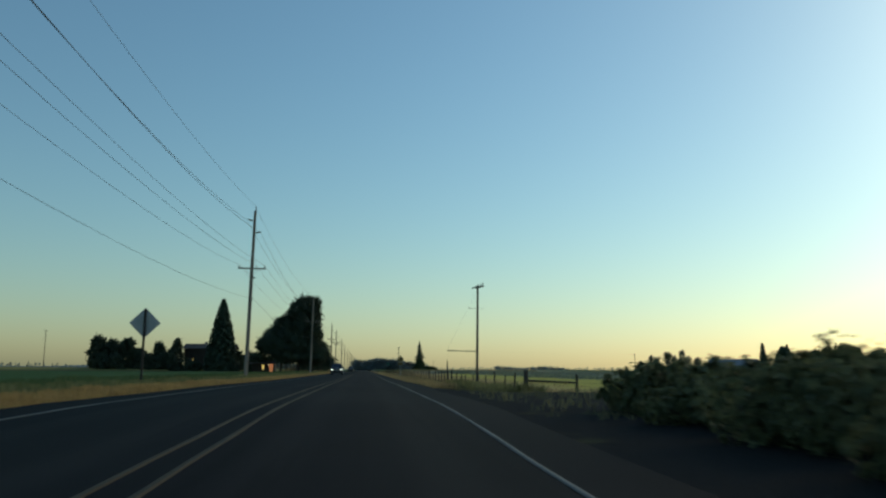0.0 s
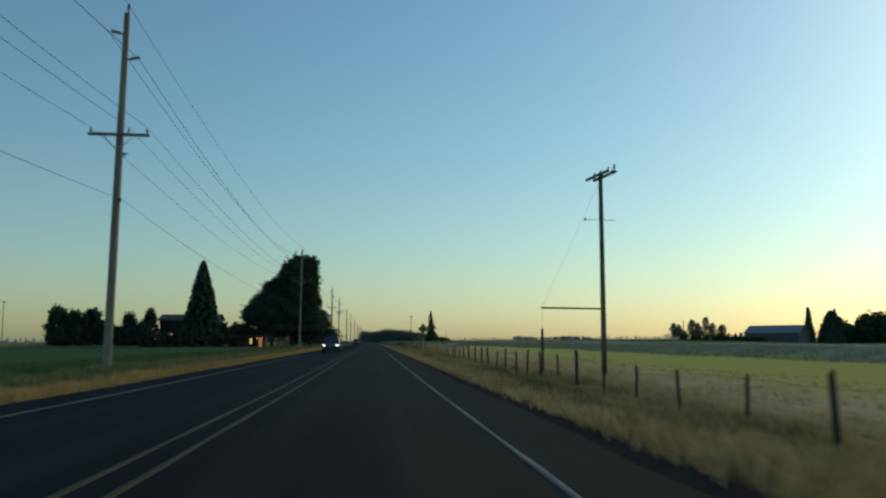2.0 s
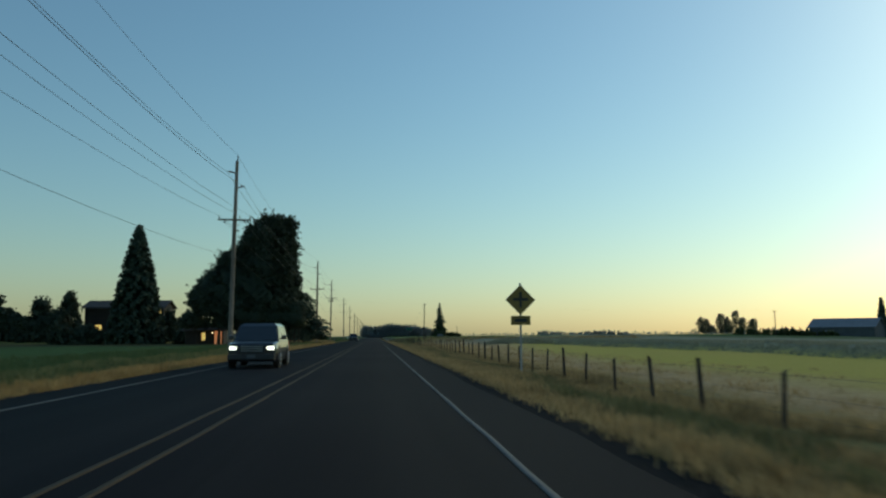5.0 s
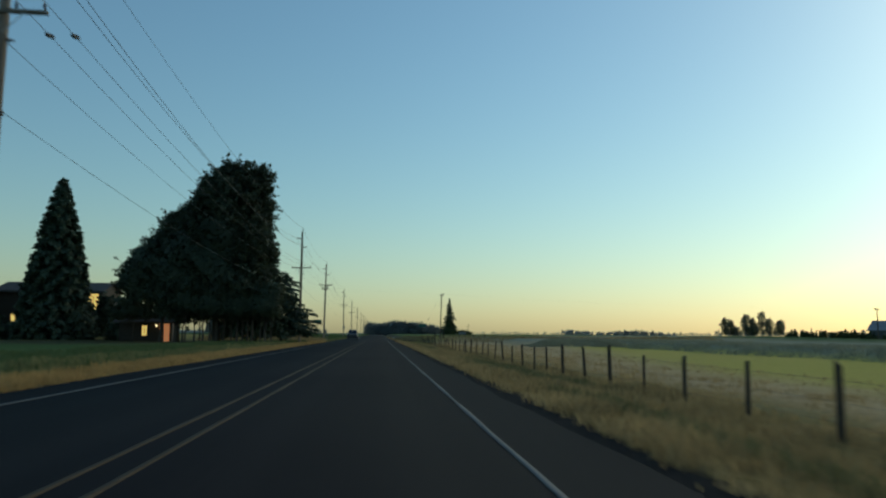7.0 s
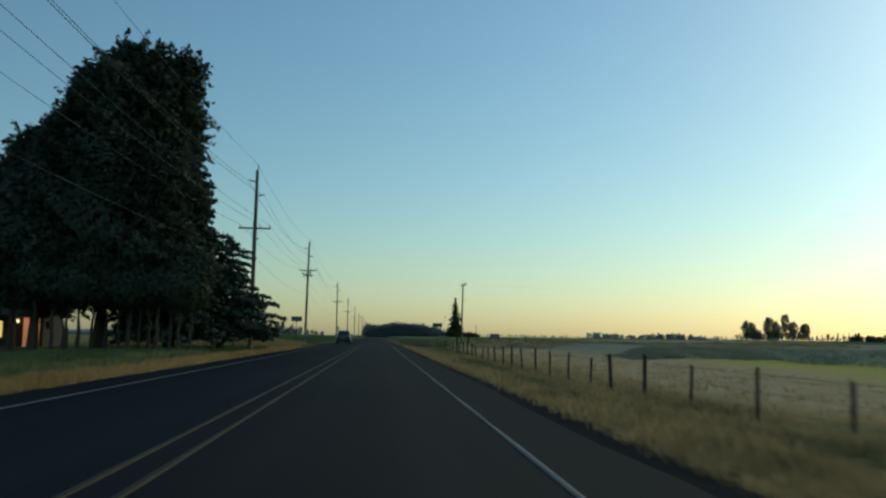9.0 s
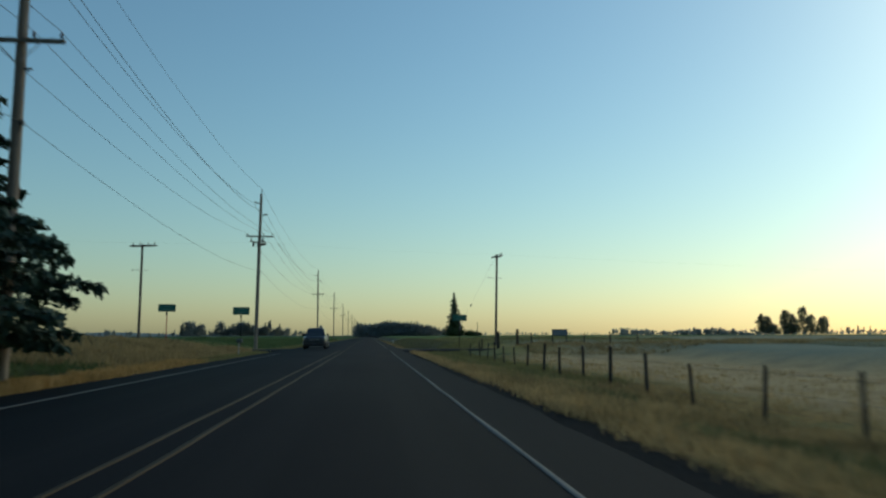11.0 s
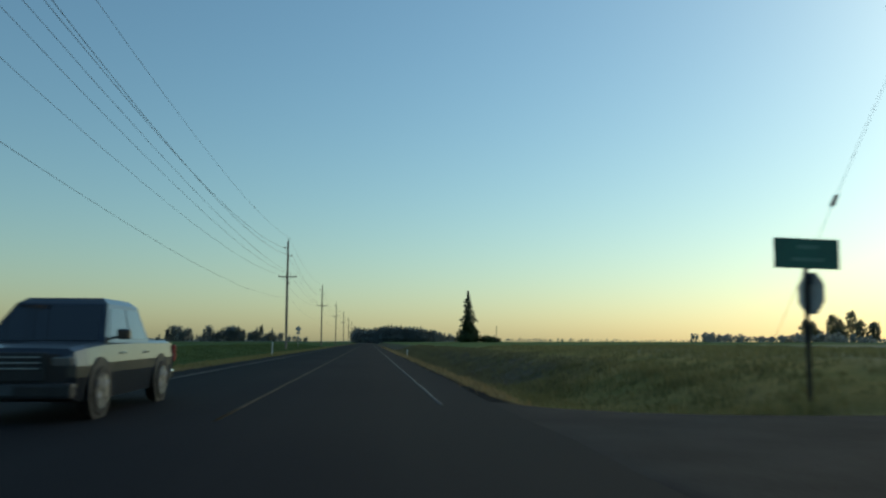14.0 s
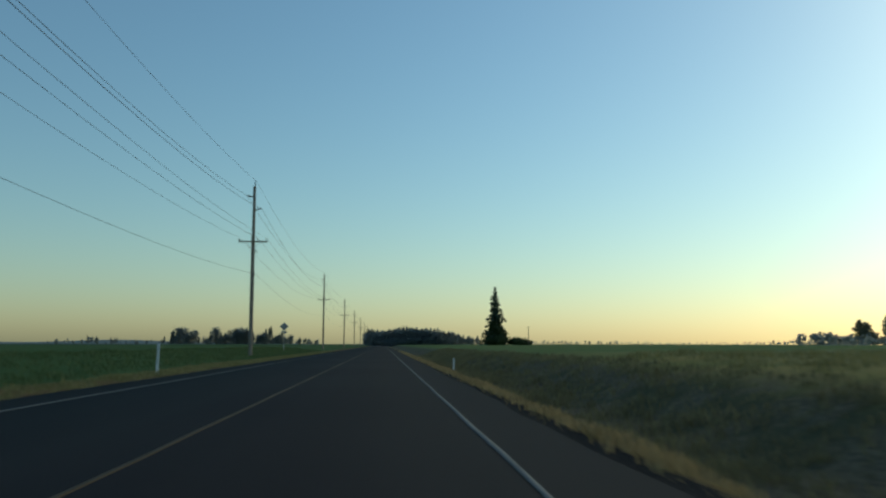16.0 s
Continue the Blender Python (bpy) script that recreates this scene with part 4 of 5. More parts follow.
def sprigs(lobes, per_m2, seed, reach=0.5):
    """Leafy twigs that stand out past the lobes, so that the outline is ragged."""
    rs = np.random.RandomState(seed + 500)
    P, NN = [], []
    for cx, cy, cz, rx, ry, rz in lobes:
        n = int(12 + 5 * (rx * rz) * reach)
        d = rs.normal(0, 1, (n, 3))
        d[:, 2] += 0.25
        d /= np.linalg.norm(d, axis=1, keepdims=True)
        for k in range(n):
            m = max(5, int(per_m2 * 0.4))
            out = rs.uniform(0.15, 1.0) * reach
            w = d[k] + rs.normal(0, 0.3, 3)
            w /= np.linalg.norm(w)
            u = rs.uniform(-0.5, 1.0, m)
            root = np.array([cx, cy, cz]) + d[k] * np.array([rx, ry, rz])
            P.append(root + w * (u * out * 1.4)[:, None] + rs.normal(0, 0.16 * reach, (m, 3)) * (1.15 - u)[:, None])
            NN.append(np.tile(w, (m, 1)))
    return np.concatenate(P), np.concatenate(NN)


def trunk_and_limbs(T, h, r, lobes, seed):
    rs = random.Random(seed)
    bm = bmesh.new()
    prev, pr = Vector((0, 0, -0.3)), r * 1.25
    for i in range(1, 6):
        q = Vector((rs.uniform(-0.12, 0.12) * i * r * 2, rs.uniform(-0.12, 0.12) * i * r * 2, h * i / 5))
        rr = r * (1 - 0.14 * i)
        tube(bm, prev, q, pr, rr, 10)
        prev, pr = q, rr
    part("trunk", bm, BARK, T)
    bm = bmesh.new()
    for cx, cy, cz, rx, ry, rz in lobes:
        a = Vector((0, 0, min(h * 0.95, max(h * 0.35, cz * 0.55))))
        e = Vector((cx, cy, cz))
        mid = a.lerp(e, 0.5) + Vector((rs.uniform(-0.5, 0.5), rs.uniform(-0.5, 0.5), -0.3))
        tube(bm, a, mid, r * 0.42, r * 0.28, 7)
        tube(bm, mid, e, r * 0.28, r * 0.1, 7)
        for k in range(4):
            d = Vector((rs.uniform(-1, 1) * rx, rs.uniform(-1, 1) * ry, rs.uniform(-0.2, 0.9) * rz)) * 0.8
            tube(bm, mid.lerp(e, 0.4 + 0.15 * k), e + d, r * 0.14, r * 0.03, 5)
    part("limbs", bm, BARK, T)


def broad_tree(x, y, lobes, h, r, size, label, seed, mat=None, per_m2=14.0, name="tree", group="", droop=0.2, spiky=0.0, ratio=1.7, reach=0.8):
    T = thing(name, pose(x, y, gz(x, y)), label, "tree", group)
    trunk_and_limbs(T, h, r, lobes, seed)
    P, Nn = lobes_points(lobes, per_m2, seed)
    P2, N2 = sprigs(lobes, per_m2, seed, reach)
    P, Nn = np.concatenate([P, P2]), np.concatenate([Nn, N2])
    me = quads_mesh("crown", *leaf_cloud(P, Nn, size, seed, droop, ratio, 0.2, spiky), mat or LEAF_OAK)
    ob = new("crown", me)
    ob.parent = T
    return T


def rough_lobes(w, h, n, seed, low=0.08, broad=0.8):
    """Small lobes strewn through an upright egg, for an uneven outline with bays and knobs."""
    rs = random.Random(seed)
    out = []
    for i in range(n):
        u = (i + rs.uniform(0.1, 0.9)) / n
        z = low * h + (0.92 - low) * h * u
        k = w * math.sin(math.pi * min(0.97, 0.22 + 0.74 * u)) ** broad
        a = i * 2.399 + rs.uniform(-0.5, 0.5)
        q = k * rs.uniform(0.25, 0.85)
        r = w * rs.uniform(0.24, 0.42)
        out.append((q * math.cos(a), q * math.sin(a), z, r, r, min(r * rs.uniform(0.8, 1.3), max(0.3, z))))
    return out


def fine_lobes(lobes, k):
    return [(a, b, c, rx * k, ry * k, rz * k) for a, b, c, rx, ry, rz in lobes]


def conifer(x, y, h, base_r, label, seed, low=0.4, density=1.0, size=0.42, power=1.0, name="conifer_tree", ragged=0.18, mat=None, group="", lev=2.2, sag=0.22):
    """A conifer: a straight trunk, whorls of drooping boughs shortening to the tip, needle sprays along each."""
    T = thing(name, pose(x, y, gz(x, y)), label, "tree", group)
    bm = bmesh.new()
    tube(bm, (0, 0, -0.3), (0, 0, h * 0.55), 0.022 * h, 0.012 * h, 10)
    tube(bm, (0, 0, h * 0.55), (0, 0, h * 0.995), 0.012 * h, 0.02, 8)
    part("trunk", bm, BARK, T)
    rs = np.random.RandomState(seed)
    P, Nn = [], []
    bm = bmesh.new()
    levels = int(h * lev)
    for i in range(levels):
        t = i / levels
        z = low + (h - low) * t
        R = base_r * (1 - t) ** power
        n = max(4, int(5 + 9 * (1 - t)))
        for k in range(n):
            a = 2 * math.pi * (k + rs.uniform(-0.35, 0.35)) / n + i * 0.7
            L = max(0.25, R * (1 + rs.uniform(-ragged, ragged * 0.7)))
            dz = -sag * L + rs.uniform(-0.1, 0.1)
            e = np.array([math.cos(a) * L, math.sin(a) * L, z + dz])
            s = np.array([0, 0, z + 0.05])
            if i % 2 == 0 and L > 0.8:
                tube(bm, s, s + (e - s) * 0.92, 0.035 + 0.006 * L, 0.012, 5, False)
            m = int(max(4, L * 7 * density))
            u = rs.uniform(0.12, 1.03, m) ** 0.7
            pts = s + (e - s) * u[:, None] + rs.normal(0, 1, (m, 3)) * np.array([0.16, 0.16, 0.10]) * (0.6 + 0.28 * L) * (1.1 - 0.75 * u[:, None])
            P.append(pts)
            nn = np.tile(np.array([math.cos(a) * 0.5, math.sin(a) * 0.5, 0.8]), (m, 1))
            Nn.append(nn)
    part("boughs", bm, BARK, T)
    me = quads_mesh("needles", *leaf_cloud(np.concatenate(P), np.concatenate(Nn), size, seed, 0.5, 2.2, 0.12), mat or LEAF_FIR)
    ob = new("needles", me)
    ob.parent = T
    return T


# the farm's tall trees beside the road
broad_tree(-16.5, 213.0, [(0, 0, 9.5, 5.0, 5.0, 6.0), (1.2, 0, 14.8, 3.9, 4.1, 4.4), (-0.1, -0.5, 17.0, 2.0, 2.6, 2.4), (2.9, 0.4, 18.0, 2.1, 2.6, 2.7), (3.2, -0.6, 11.0, 3.0, 3.6, 4.2), (-3.0, 0.8, 11.6, 2.6, 3.2, 3.2), (2.6, -1.5, 6.2, 3.6, 3.8, 3.2), (-2.6, -1.5, 5.6, 3.8, 3.8, 3.0), (0.8, 0, 19.0, 1.5, 1.6, 2.0), (4.6, 0.2, 18.4, 1.2, 1.4, 2.0), (-1.3, 0.2, 16.7, 1.4, 2.0, 2.0), (-1.2, 0, 14.6, 2.4, 2.6, 2.6), (4.9, 0.2, 15.0, 1.0, 1.5, 2.2)],
           14, 0.42, 0.18, "tall dense dark tree in a roadside row", 21, LEAF_OAK, 95.0, group="farm trees", spiky=0.7, ratio=2.4, droop=0.25, reach=1.25)
broad_tree(-21.1, 213.5, [(0, 0, 7.8, 4.6, 4.6, 4.6), (-1.6, -0.6, 9.0, 2.6, 3.2, 2.6), (1.6, 0, 11.0, 3.0, 3.2, 3.0), (-3.0, -1, 7.2, 2.6, 3.0, 2.0), (0.9, -2.0, 5.6, 3.4, 3.4, 2.4), (2.8, -1.0, 7.5, 3.0, 3.2, 3.4), (0.2, 0, 12.6, 2.0, 2.2, 2.0), (2.6, 0, 13.0, 2.0, 2.2, 2.4), (-3.8, -0.3, 8.3, 2.0, 2.5, 2.1), (-2.6, 0, 10.3, 1.8, 2.2, 1.8), (-0.7, 0.2, 12.9, 1.7, 2.0, 1.8), (-5.0, 0, 6.7, 1.6, 2.1, 1.5), (0.2, 0, 14.3, 1.0, 1.2, 1.1)],
           9, 0.34, 0.18, "rounded dark broadleaf tree in a roadside row", 22, LEAF_OAK, 75.0, group="farm trees", spiky=0.4, ratio=2.0, reach=1.15)
broad_tree(-23.2, 215.0, [(0, 0, 7.2, 3.0, 3.2, 2.1), (-1.9, -0.5, 6.8, 2.0, 2.2, 1.5), (1.2, 0, 8.0, 2.1, 2.3, 2.0), (1.2, -1.2, 6.0, 2.4, 2.8, 1.6), (-2.8, 2.0, 7.6, 2.2, 2.2, 1.9), (-1.0, 2.4, 9.6, 2.2, 2.2, 2.0)],
           7, 0.28, 0.18, "lower dark broadleaf tree near the farmhouse", 23, LEAF_OAK, 65.0, group="farm trees", spiky=0.4, ratio=2.0, reach=1.15)
broad_tree(-27.6, 219.0, [(0, 0, 3.7, 2.3, 1.5, 0.9), (-1.5, 0, 3.4, 1.4, 1.2, 0.75), (1.6, 0, 3.5, 1.5, 1.2, 0.8), (2.9, 0.2, 3.7, 1.3, 1.2, 0.8), (0.2, 0, 4.8, 1.7, 1.5, 0.9), (-1.0, 0.1, 4.6, 1.3, 1.2, 0.8)],
           3.2, 0.10, 0.30, "low spreading dark tree with bare trunk before the garage", 23, LEAF_OAK, 16.0, "tree", "trees round the farmhouse", reach=0.4)
conifer(-12.4, 214.6, 18.5, 4.2, "dark conifer with drooping boughs beside the road", 24, 1.6, 6.0, 0.19, 0.55, ragged=0.22)
conifer(-9.7, 218.0, 8.9, 3.9, "young bluish conifer with spreading boughs by a pole", 25, 1.6, 6.5, 0.17, 0.40, ragged=0.6, mat=LEAF_BLUE, lev=2.0, sag=0.2)
# the tall clipped-looking cone by the house
conifer(-39.6, 226.0, 21.4, 5.2, "tall dense cone-shaped conifer beside the farmhouse", 26, 0.3, 5.0, 0.34, 0.68, ragged=0.08)


def hedge_trunk(x, y, h, r, seed):
    T = thing("tree", pose(x, y, gz(x, y)), "slender dark trunk with a high leafy head in a row", "tree", "row of slender trees")
    lobes = [(0, 0, h + 1.2, 1.1, 1.2, 1.3), (0.4, 0.3, h + 2.4, 1.0, 1.1, 1.3)]
    trunk_and_limbs(T, h, r, lobes, seed)
    P, Nn = lobes_points(lobes, 70, seed)
    ob = new("crown", quads_mesh("crown", *leaf_cloud(P, Nn, 0.16, seed, 0.2), LEAF_OAK))
    ob.parent = T


r3 = random.Random(8)
for i in range(16):
    hedge_trunk(-19.3 + i * 0.64 + r3.uniform(-0.2, 0.2), 208.7 + r3.uniform(-0.9, 0.9), r3.uniform(2.6, 3.2), r3.uniform(0.08, 0.15), 60 + i)

# bushes and small trees by the house and along the field's far edge
FIELD_TREES = [(-77.5, 236, 3.7, 10.0), (-73.5, 237, 3.4, 8.6), (-69, 236, 3.1, 9.8), (-66, 235, 2.7, 6.4), (-63.6, 234.5, 2.4, 5.0), (-59.5, 236, 3.1, 8.3), (-54.2, 235, 2.1, 10.0), (-55.4, 233, 2.3, 6.0), (-33.5, 238, 3.2, 4.6), (-35.6, 233, 1.5, 6.0), (-75.5, 233.5, 3.0, 4.2), (-71.2, 233.5, 3.0, 4.6), (-61.6, 233.5, 2.6, 4.0), (-57.2, 232.5, 2.4, 4.2)]
GARDEN_BUSHES = [(-52, 225.5, 2.2, 3.4), (-48, 225, 2.4, 3.0), (-46.4, 226, 1.4, 2.4), (-31.5, 226, 1.4, 2.2), (-36.2, 224.5, 2.2, 3.2)]
for k, (x, y, w, h) in enumerate(FIELD_TREES + GARDEN_BUSHES):
    broad_tree(x, y, fine_lobes(rough_lobes(w, h * 0.93, 34, 90 + k, 0.0, 0.5), 0.72), h * 0.5, 0.16, 0.36, "dark bushy tree at the edge of the field", 90 + k, LEAF_OAK, 15.0, "bushy_tree", "trees round the farmhouse")


# brambles crowd the verge before the field entrance
for k, (x, y, w, h) in enumerate([(7.6, 4.2, 1.2, 0.84), (7.8, 1.6, 1.35, 0.80), (9.9, 3.0, 1.5, 0.90), (7.7, -1.2, 1.4, 0.92), (9.6, -0.2, 1.5, 0.98), (7.6, -4.3, 1.4, 1.0), (9.7, -3.0, 1.6, 1.02), (7.5, -7.4, 1.4, 1.0), (11.9, 0.6, 1.6, 1.0), (11.7, 3.4, 1.3, 0.9)]):
    broad_tree(x, y, fine_lobes(rough_lobes(w, h * 0.88, 24, 200 + k, 0.0, 0.35), 0.9), h * 0.4, 0.04, 0.07, "dark tangled bramble bush on the verge", 200 + k, LEAF_BRAMBLE, 90.0, "bramble_bush", "brambles on the verge", reach=0.06)


# ---- farmhouse ----
def farmhouse(name, label, category, x0, x1, y0, y1, eave, ridge, wins, doors, stack):
    z0 = gz((x0 + x1) / 2, y0) - 0.1
    Hs = thing(name, pose(0, 0, z0), label, category)
    # front wall in panels between its openings
    panels = []
    cuts = sorted([(x - w / 2, x + w / 2, lo, hi) for x, w, lo, hi, _ in wins] + [(x - w / 2, x + w / 2, 0.0, hi) for x, w, hi in doors])
    cur = x0
    for a, b, lo, hi in cuts:
        panels.append(((cur + a) / 2, eave / 2, a - cur, eave))
        if lo > 0:
            panels.append(((a + b) / 2, lo / 2, b - a, lo))
        panels.append(((a + b) / 2, (hi + eave) / 2, b - a, eave - hi))
        cur = b
    panels.append(((cur + x1) / 2, eave / 2, x1 - cur, eave))
    for px, pz, pw, ph in panels:
        bm = bmesh.new()
        box(bm, px, y0 + 0.1, pz, pw, 0.2, ph)
        part("wall_panel", bm, HOUSE_WALL, Hs)
    for nm, args in (("back_wall", ((x0 + x1) / 2, y1 - 0.1, eave / 2, x1 - x0, 0.2, eave)), ("end_wall", (x0 + 0.1, (y0 + y1) / 2, eave / 2, 0.2, y1 - y0 - 0.4, eave)), ("end_wall", (x1 - 0.1, (y0 + y1) / 2, eave / 2, 0.2, y1 - y0 - 0.4, eave))):
        bm = bmesh.new()
        box(bm, *args)
        part(nm, bm, HOUSE_WALL, Hs)
    ym = (y0 + y1) / 2
    for sgn in (-1, 1):
        bm = bmesh.new()
        run = (y1 - y0) / 2 + 0.6
        slope = math.atan2(ridge - eave, (y1 - y0) / 2)
        box(bm, (x0 + x1) / 2, 0, 0, x1 - x0 + 1.0, run / math.cos(slope), 0.16, 0, Matrix.Translation((0, ym + sgn * run / 2, ridge - math.tan(slope) * run / 2 + 0.12)) @ pose(0, 0, 0, -sgn * math.degrees(slope), 0, 0))
        part("roof", bm, SHINGLE, Hs)
    for xx in (x0 + 0.1, x1 - 0.1):
        bm = bmesh.new()
        vs = [bm.verts.new(p) for p in ((xx - 0.08, y0, eave), (xx - 0.08, y1, eave), (xx - 0.08, ym, ridge), (xx + 0.08, y0, eave), (xx + 0.08, y1, eave), (xx + 0.08, ym, ridge))]
        for f in ((0, 1, 2), (3, 5, 4), (0, 3, 4, 1), (1, 4, 5, 2), (2, 5, 3, 0)):
            bm.faces.new([vs[i] for i in f])
        part("gable", bm, HOUSE_WALL, Hs)
    if stack is not None:
        bm = bmesh.new()
        box(bm, stack, ym + 1, ridge + 0.1, 0.7, 0.7, 1.4, 0.02)
        part("chimney", bm, BARN_WALL, Hs)
    bm = bmesh.new()
    box(bm, (x0 + x1) / 2, y0 - 0.62, eave - 0.2, x1 - x0 + 1.0, 0.03, 0.16)
    part("fascia", bm, HOUSE_TRIM, Hs)
    for x, w, lo, hi, lit in wins:
        bm = bmesh.new()
        for bx, bz, bw, bh in ((x, lo + 0.03, w, 0.06), (x, hi - 0.03, w, 0.06), (x - w / 2 + 0.03, (lo + hi) / 2, 0.06, hi - lo - 0.12), (x + w / 2 - 0.03, (lo + hi) / 2, 0.06, hi - lo - 0.12), (x, (lo + hi) / 2, 0.04, hi - lo - 0.12)):
            box(bm, bx, y0 + 0.06, bz, bw, 0.06, bh)
        win = part("window", bm, HOUSE_TRIM, Hs)
        for s in (-1, 1):
            bm = bmesh.new()
            box(bm, x + s * (w / 4 - 0.005), y0 + 0.08, (lo + hi) / 2, w / 2 - 0.09, 0.01, hi - lo - 0.14)
            part("pane", bm, LIT_PANE if lit else DARK_PANE, win, "warm lamp-lit pane" if lit else "dark pane")
    for x, w, hi in doors:
        bm = bmesh.new()
        box(bm, x, y0 + 0.08, hi / 2, w - 0.04, 0.06, hi - 0.02, 0.006)
        d = part("door", bm, LIT_BLIND, Hs, "lamp-lit orange blind of a glazed door")
        bm = bmesh.new()
        tube(bm, (x + w * 0.38, y0 + 0.04, 1.0), (x + w * 0.38, y0 - 0.03, 1.0), 0.03, seg=8)
        part("door_handle", bm, STEEL, d)
    for x, w, hi in doors:
        bm = bmesh.new()
        tube(bm, (x - w * 0.5 - 0.35, y0 - 0.10, 1.9), (x - w * 0.5 - 0.35, y0 - 0.10, 2.12), 0.06, 0.09, 8)
        box(bm, x - w * 0.5 - 0.35, y0 - 0.04, 2.0, 0.05, 0.10, 0.05)
        part("porch_lamp", bm, PORCH_GLOW, Hs, "glowing porch lamp")
    return Hs


farmhouse("farmhouse", "dark brown two-storey farmhouse with a lamp-lit stair window", "house", -53.0, -38.3, 239.0, 247.0, 6.3, 7.6,
          [(-50.4, 1.3, 1.2, 3.0, True), (-45.5, 1.2, 1.0, 2.3, False), (-39.5, 1.5, 3.4, 6.0, True)], [], -47.5)
farmhouse("garage", "low dark brown farm garage with a lamp-lit orange door", "garage", -30.0, -23.6, 221.3, 225.0, 2.6, 3.5, [(-26.94, 0.7, 0.7, 2.1, True)], [(-24.5, 1.25, 2.3)], None)


porch = bpy.data.lights.new("porch_light", "POINT")
porch.energy, porch.shadow_soft_size, porch.color = 4.0, 0.08, (1.0, 0.66, 0.36)
new("porch_light", porch).matrix_world = pose(-25.4, 220.9, gz(-26, 221) + 2.05)


# ---- far farm and woods ----
def barn(x, y, w, d, eave, ridge, turn):
    B = thing("barn", pose(x, y, gz(x, y) - 0.2, 0, 0, turn), "large dark grey barn with a blue-grey metal roof", "barn")
    bm = bmesh.new()
    for cx, cy, sx, sy in ((0, -d / 2, w, 0.3), (0, d / 2, w, 0.3), (-w / 2, 0, 0.3, d - 0.4), (w / 2, 0, 0.3, d - 0.4)):
        box(bm, cx, cy, eave / 2, sx, sy, eave)
    part("wall", bm, BARN_WALL, B)
    for s in (-1, 1):
        bm = bmesh.new()
        slope = math.atan2(ridge - eave, d / 2)
        run = d / 2 + 0.8
        box(bm, 0, 0, 0, w + 1.5, run / math.cos(slope), 0.25, 0, Matrix.Translation((0, s * run / 2, ridge - math.tan(slope) * run / 2 + 0.2)) @ pose(0, 0, 0, -s * math.degrees(slope), 0, 0))
        part("roof", bm, ROOF_METAL, B)
    for s in (-1, 1):
        bm = bmesh.new()
        vs = [bm.verts.new(p) for p in ((s * w / 2 - 0.12, -d / 2, eave), (s * w / 2 - 0.12, d / 2, eave), (s * w / 2 - 0.12, 0, ridge), (s * w / 2 + 0.12, -d / 2, eave), (s * w / 2 + 0.12, d / 2, eave), (s * w / 2 + 0.12, 0, ridge))]
        for f in ((0, 1, 2), (3, 5, 4), (0, 3, 4, 1), (1, 4, 5, 2), (2, 5, 3, 0)):
            bm.faces.new([vs[i] for i in f])
        part("gable", bm, BARN_WALL, B)
    bm = bmesh.new()
    box(bm, -w * 0.2, -d / 2 - 0.2, 2.2, 5.0, 0.12, 4.4)
    part("sliding_door", bm, ROOF_METAL, B)


barn(199.0, 398.0, 25.0, 15.0, 5.6, 9.0, -48)
conifer(219.0, 404.0, 18.1, 2.4, "slim pointed conifer standing behind the barn", 31, 0.6, 1.4, 0.7, 0.6, ragged=0.35)
conifer(229.0, 401.0, 16.2, 6.4, "broad dark conifer beside the barn", 34, 0.4, 1.4, 0.8, 0.5)
conifer(42.8, 578.0, 21.5, 4.3, "lone sparse spruce with a ragged top", 32, 0.5, 1.3, 0.5, 0.8, ragged=0.7, lev=1.35, sag=0.32)
broad_tree(42.8, 576.0, [(0, 0, 1.6, 3.8, 3.8, 2.2), (0.6, 0, 3.6, 2.6, 2.6, 2.8), (-0.4, 0, 5.6, 1.8, 1.8, 2.4)], 2, 0.2, 0.7, "dark thicket at the foot of the lone spruce", 33, LEAF_BUSH, 5.0, "thicket")
broad_tree(50.5, 577.0, [(0, 0, 1.2, 3.4, 3.0, 1.3), (2.6, 0, 0.9, 2.6, 2.4, 1.0)], 1, 0.12, 0.6, "low dark bush beside the lone spruce", 35, LEAF_BUSH, 6.0, "thicket")
FP = thing("utility_pole", pose(52.1, 562.8, gz(52.1, 562.8) - 0.3), "thin bare wooden pole far across the field", "utility pole", "poles of the side line")
bm = bmesh.new()
tube(bm, (0, 0, 0), (0, 0, 6.6), 0.14, 0.11, 10)
part("pole", bm, DARK_POLE, FP)
bm = bmesh.new()
tube(bm, (0, 0, 6.55), (0, 0, 6.85), 0.05, 0.07, 8)
part("top_pin", bm, DARK_STEEL, FP)
for k, (x, y, w, h) in enumerate([(279, 735, 4.5, 15), (285, 738, 4.5, 13), (295, 732, 5.5, 18), (302, 735, 5, 15), (310, 734, 5.5, 20.5), (317, 737, 5, 14), (325, 735, 6.0, 12.5), (305, 742, 6, 8), (290, 740, 5, 7)]):
    broad_tree(x, y, fine_lobes(rough_lobes(w, h, 30, 150 + k, 0.1, 0.6), 0.55), h * 0.7, 0.22, 0.5, "dark feathery tree in a clump far across the field", 150 + k, LEAF_CLUMP, 0.6, "tree", "clump across the field", reach=1.1)


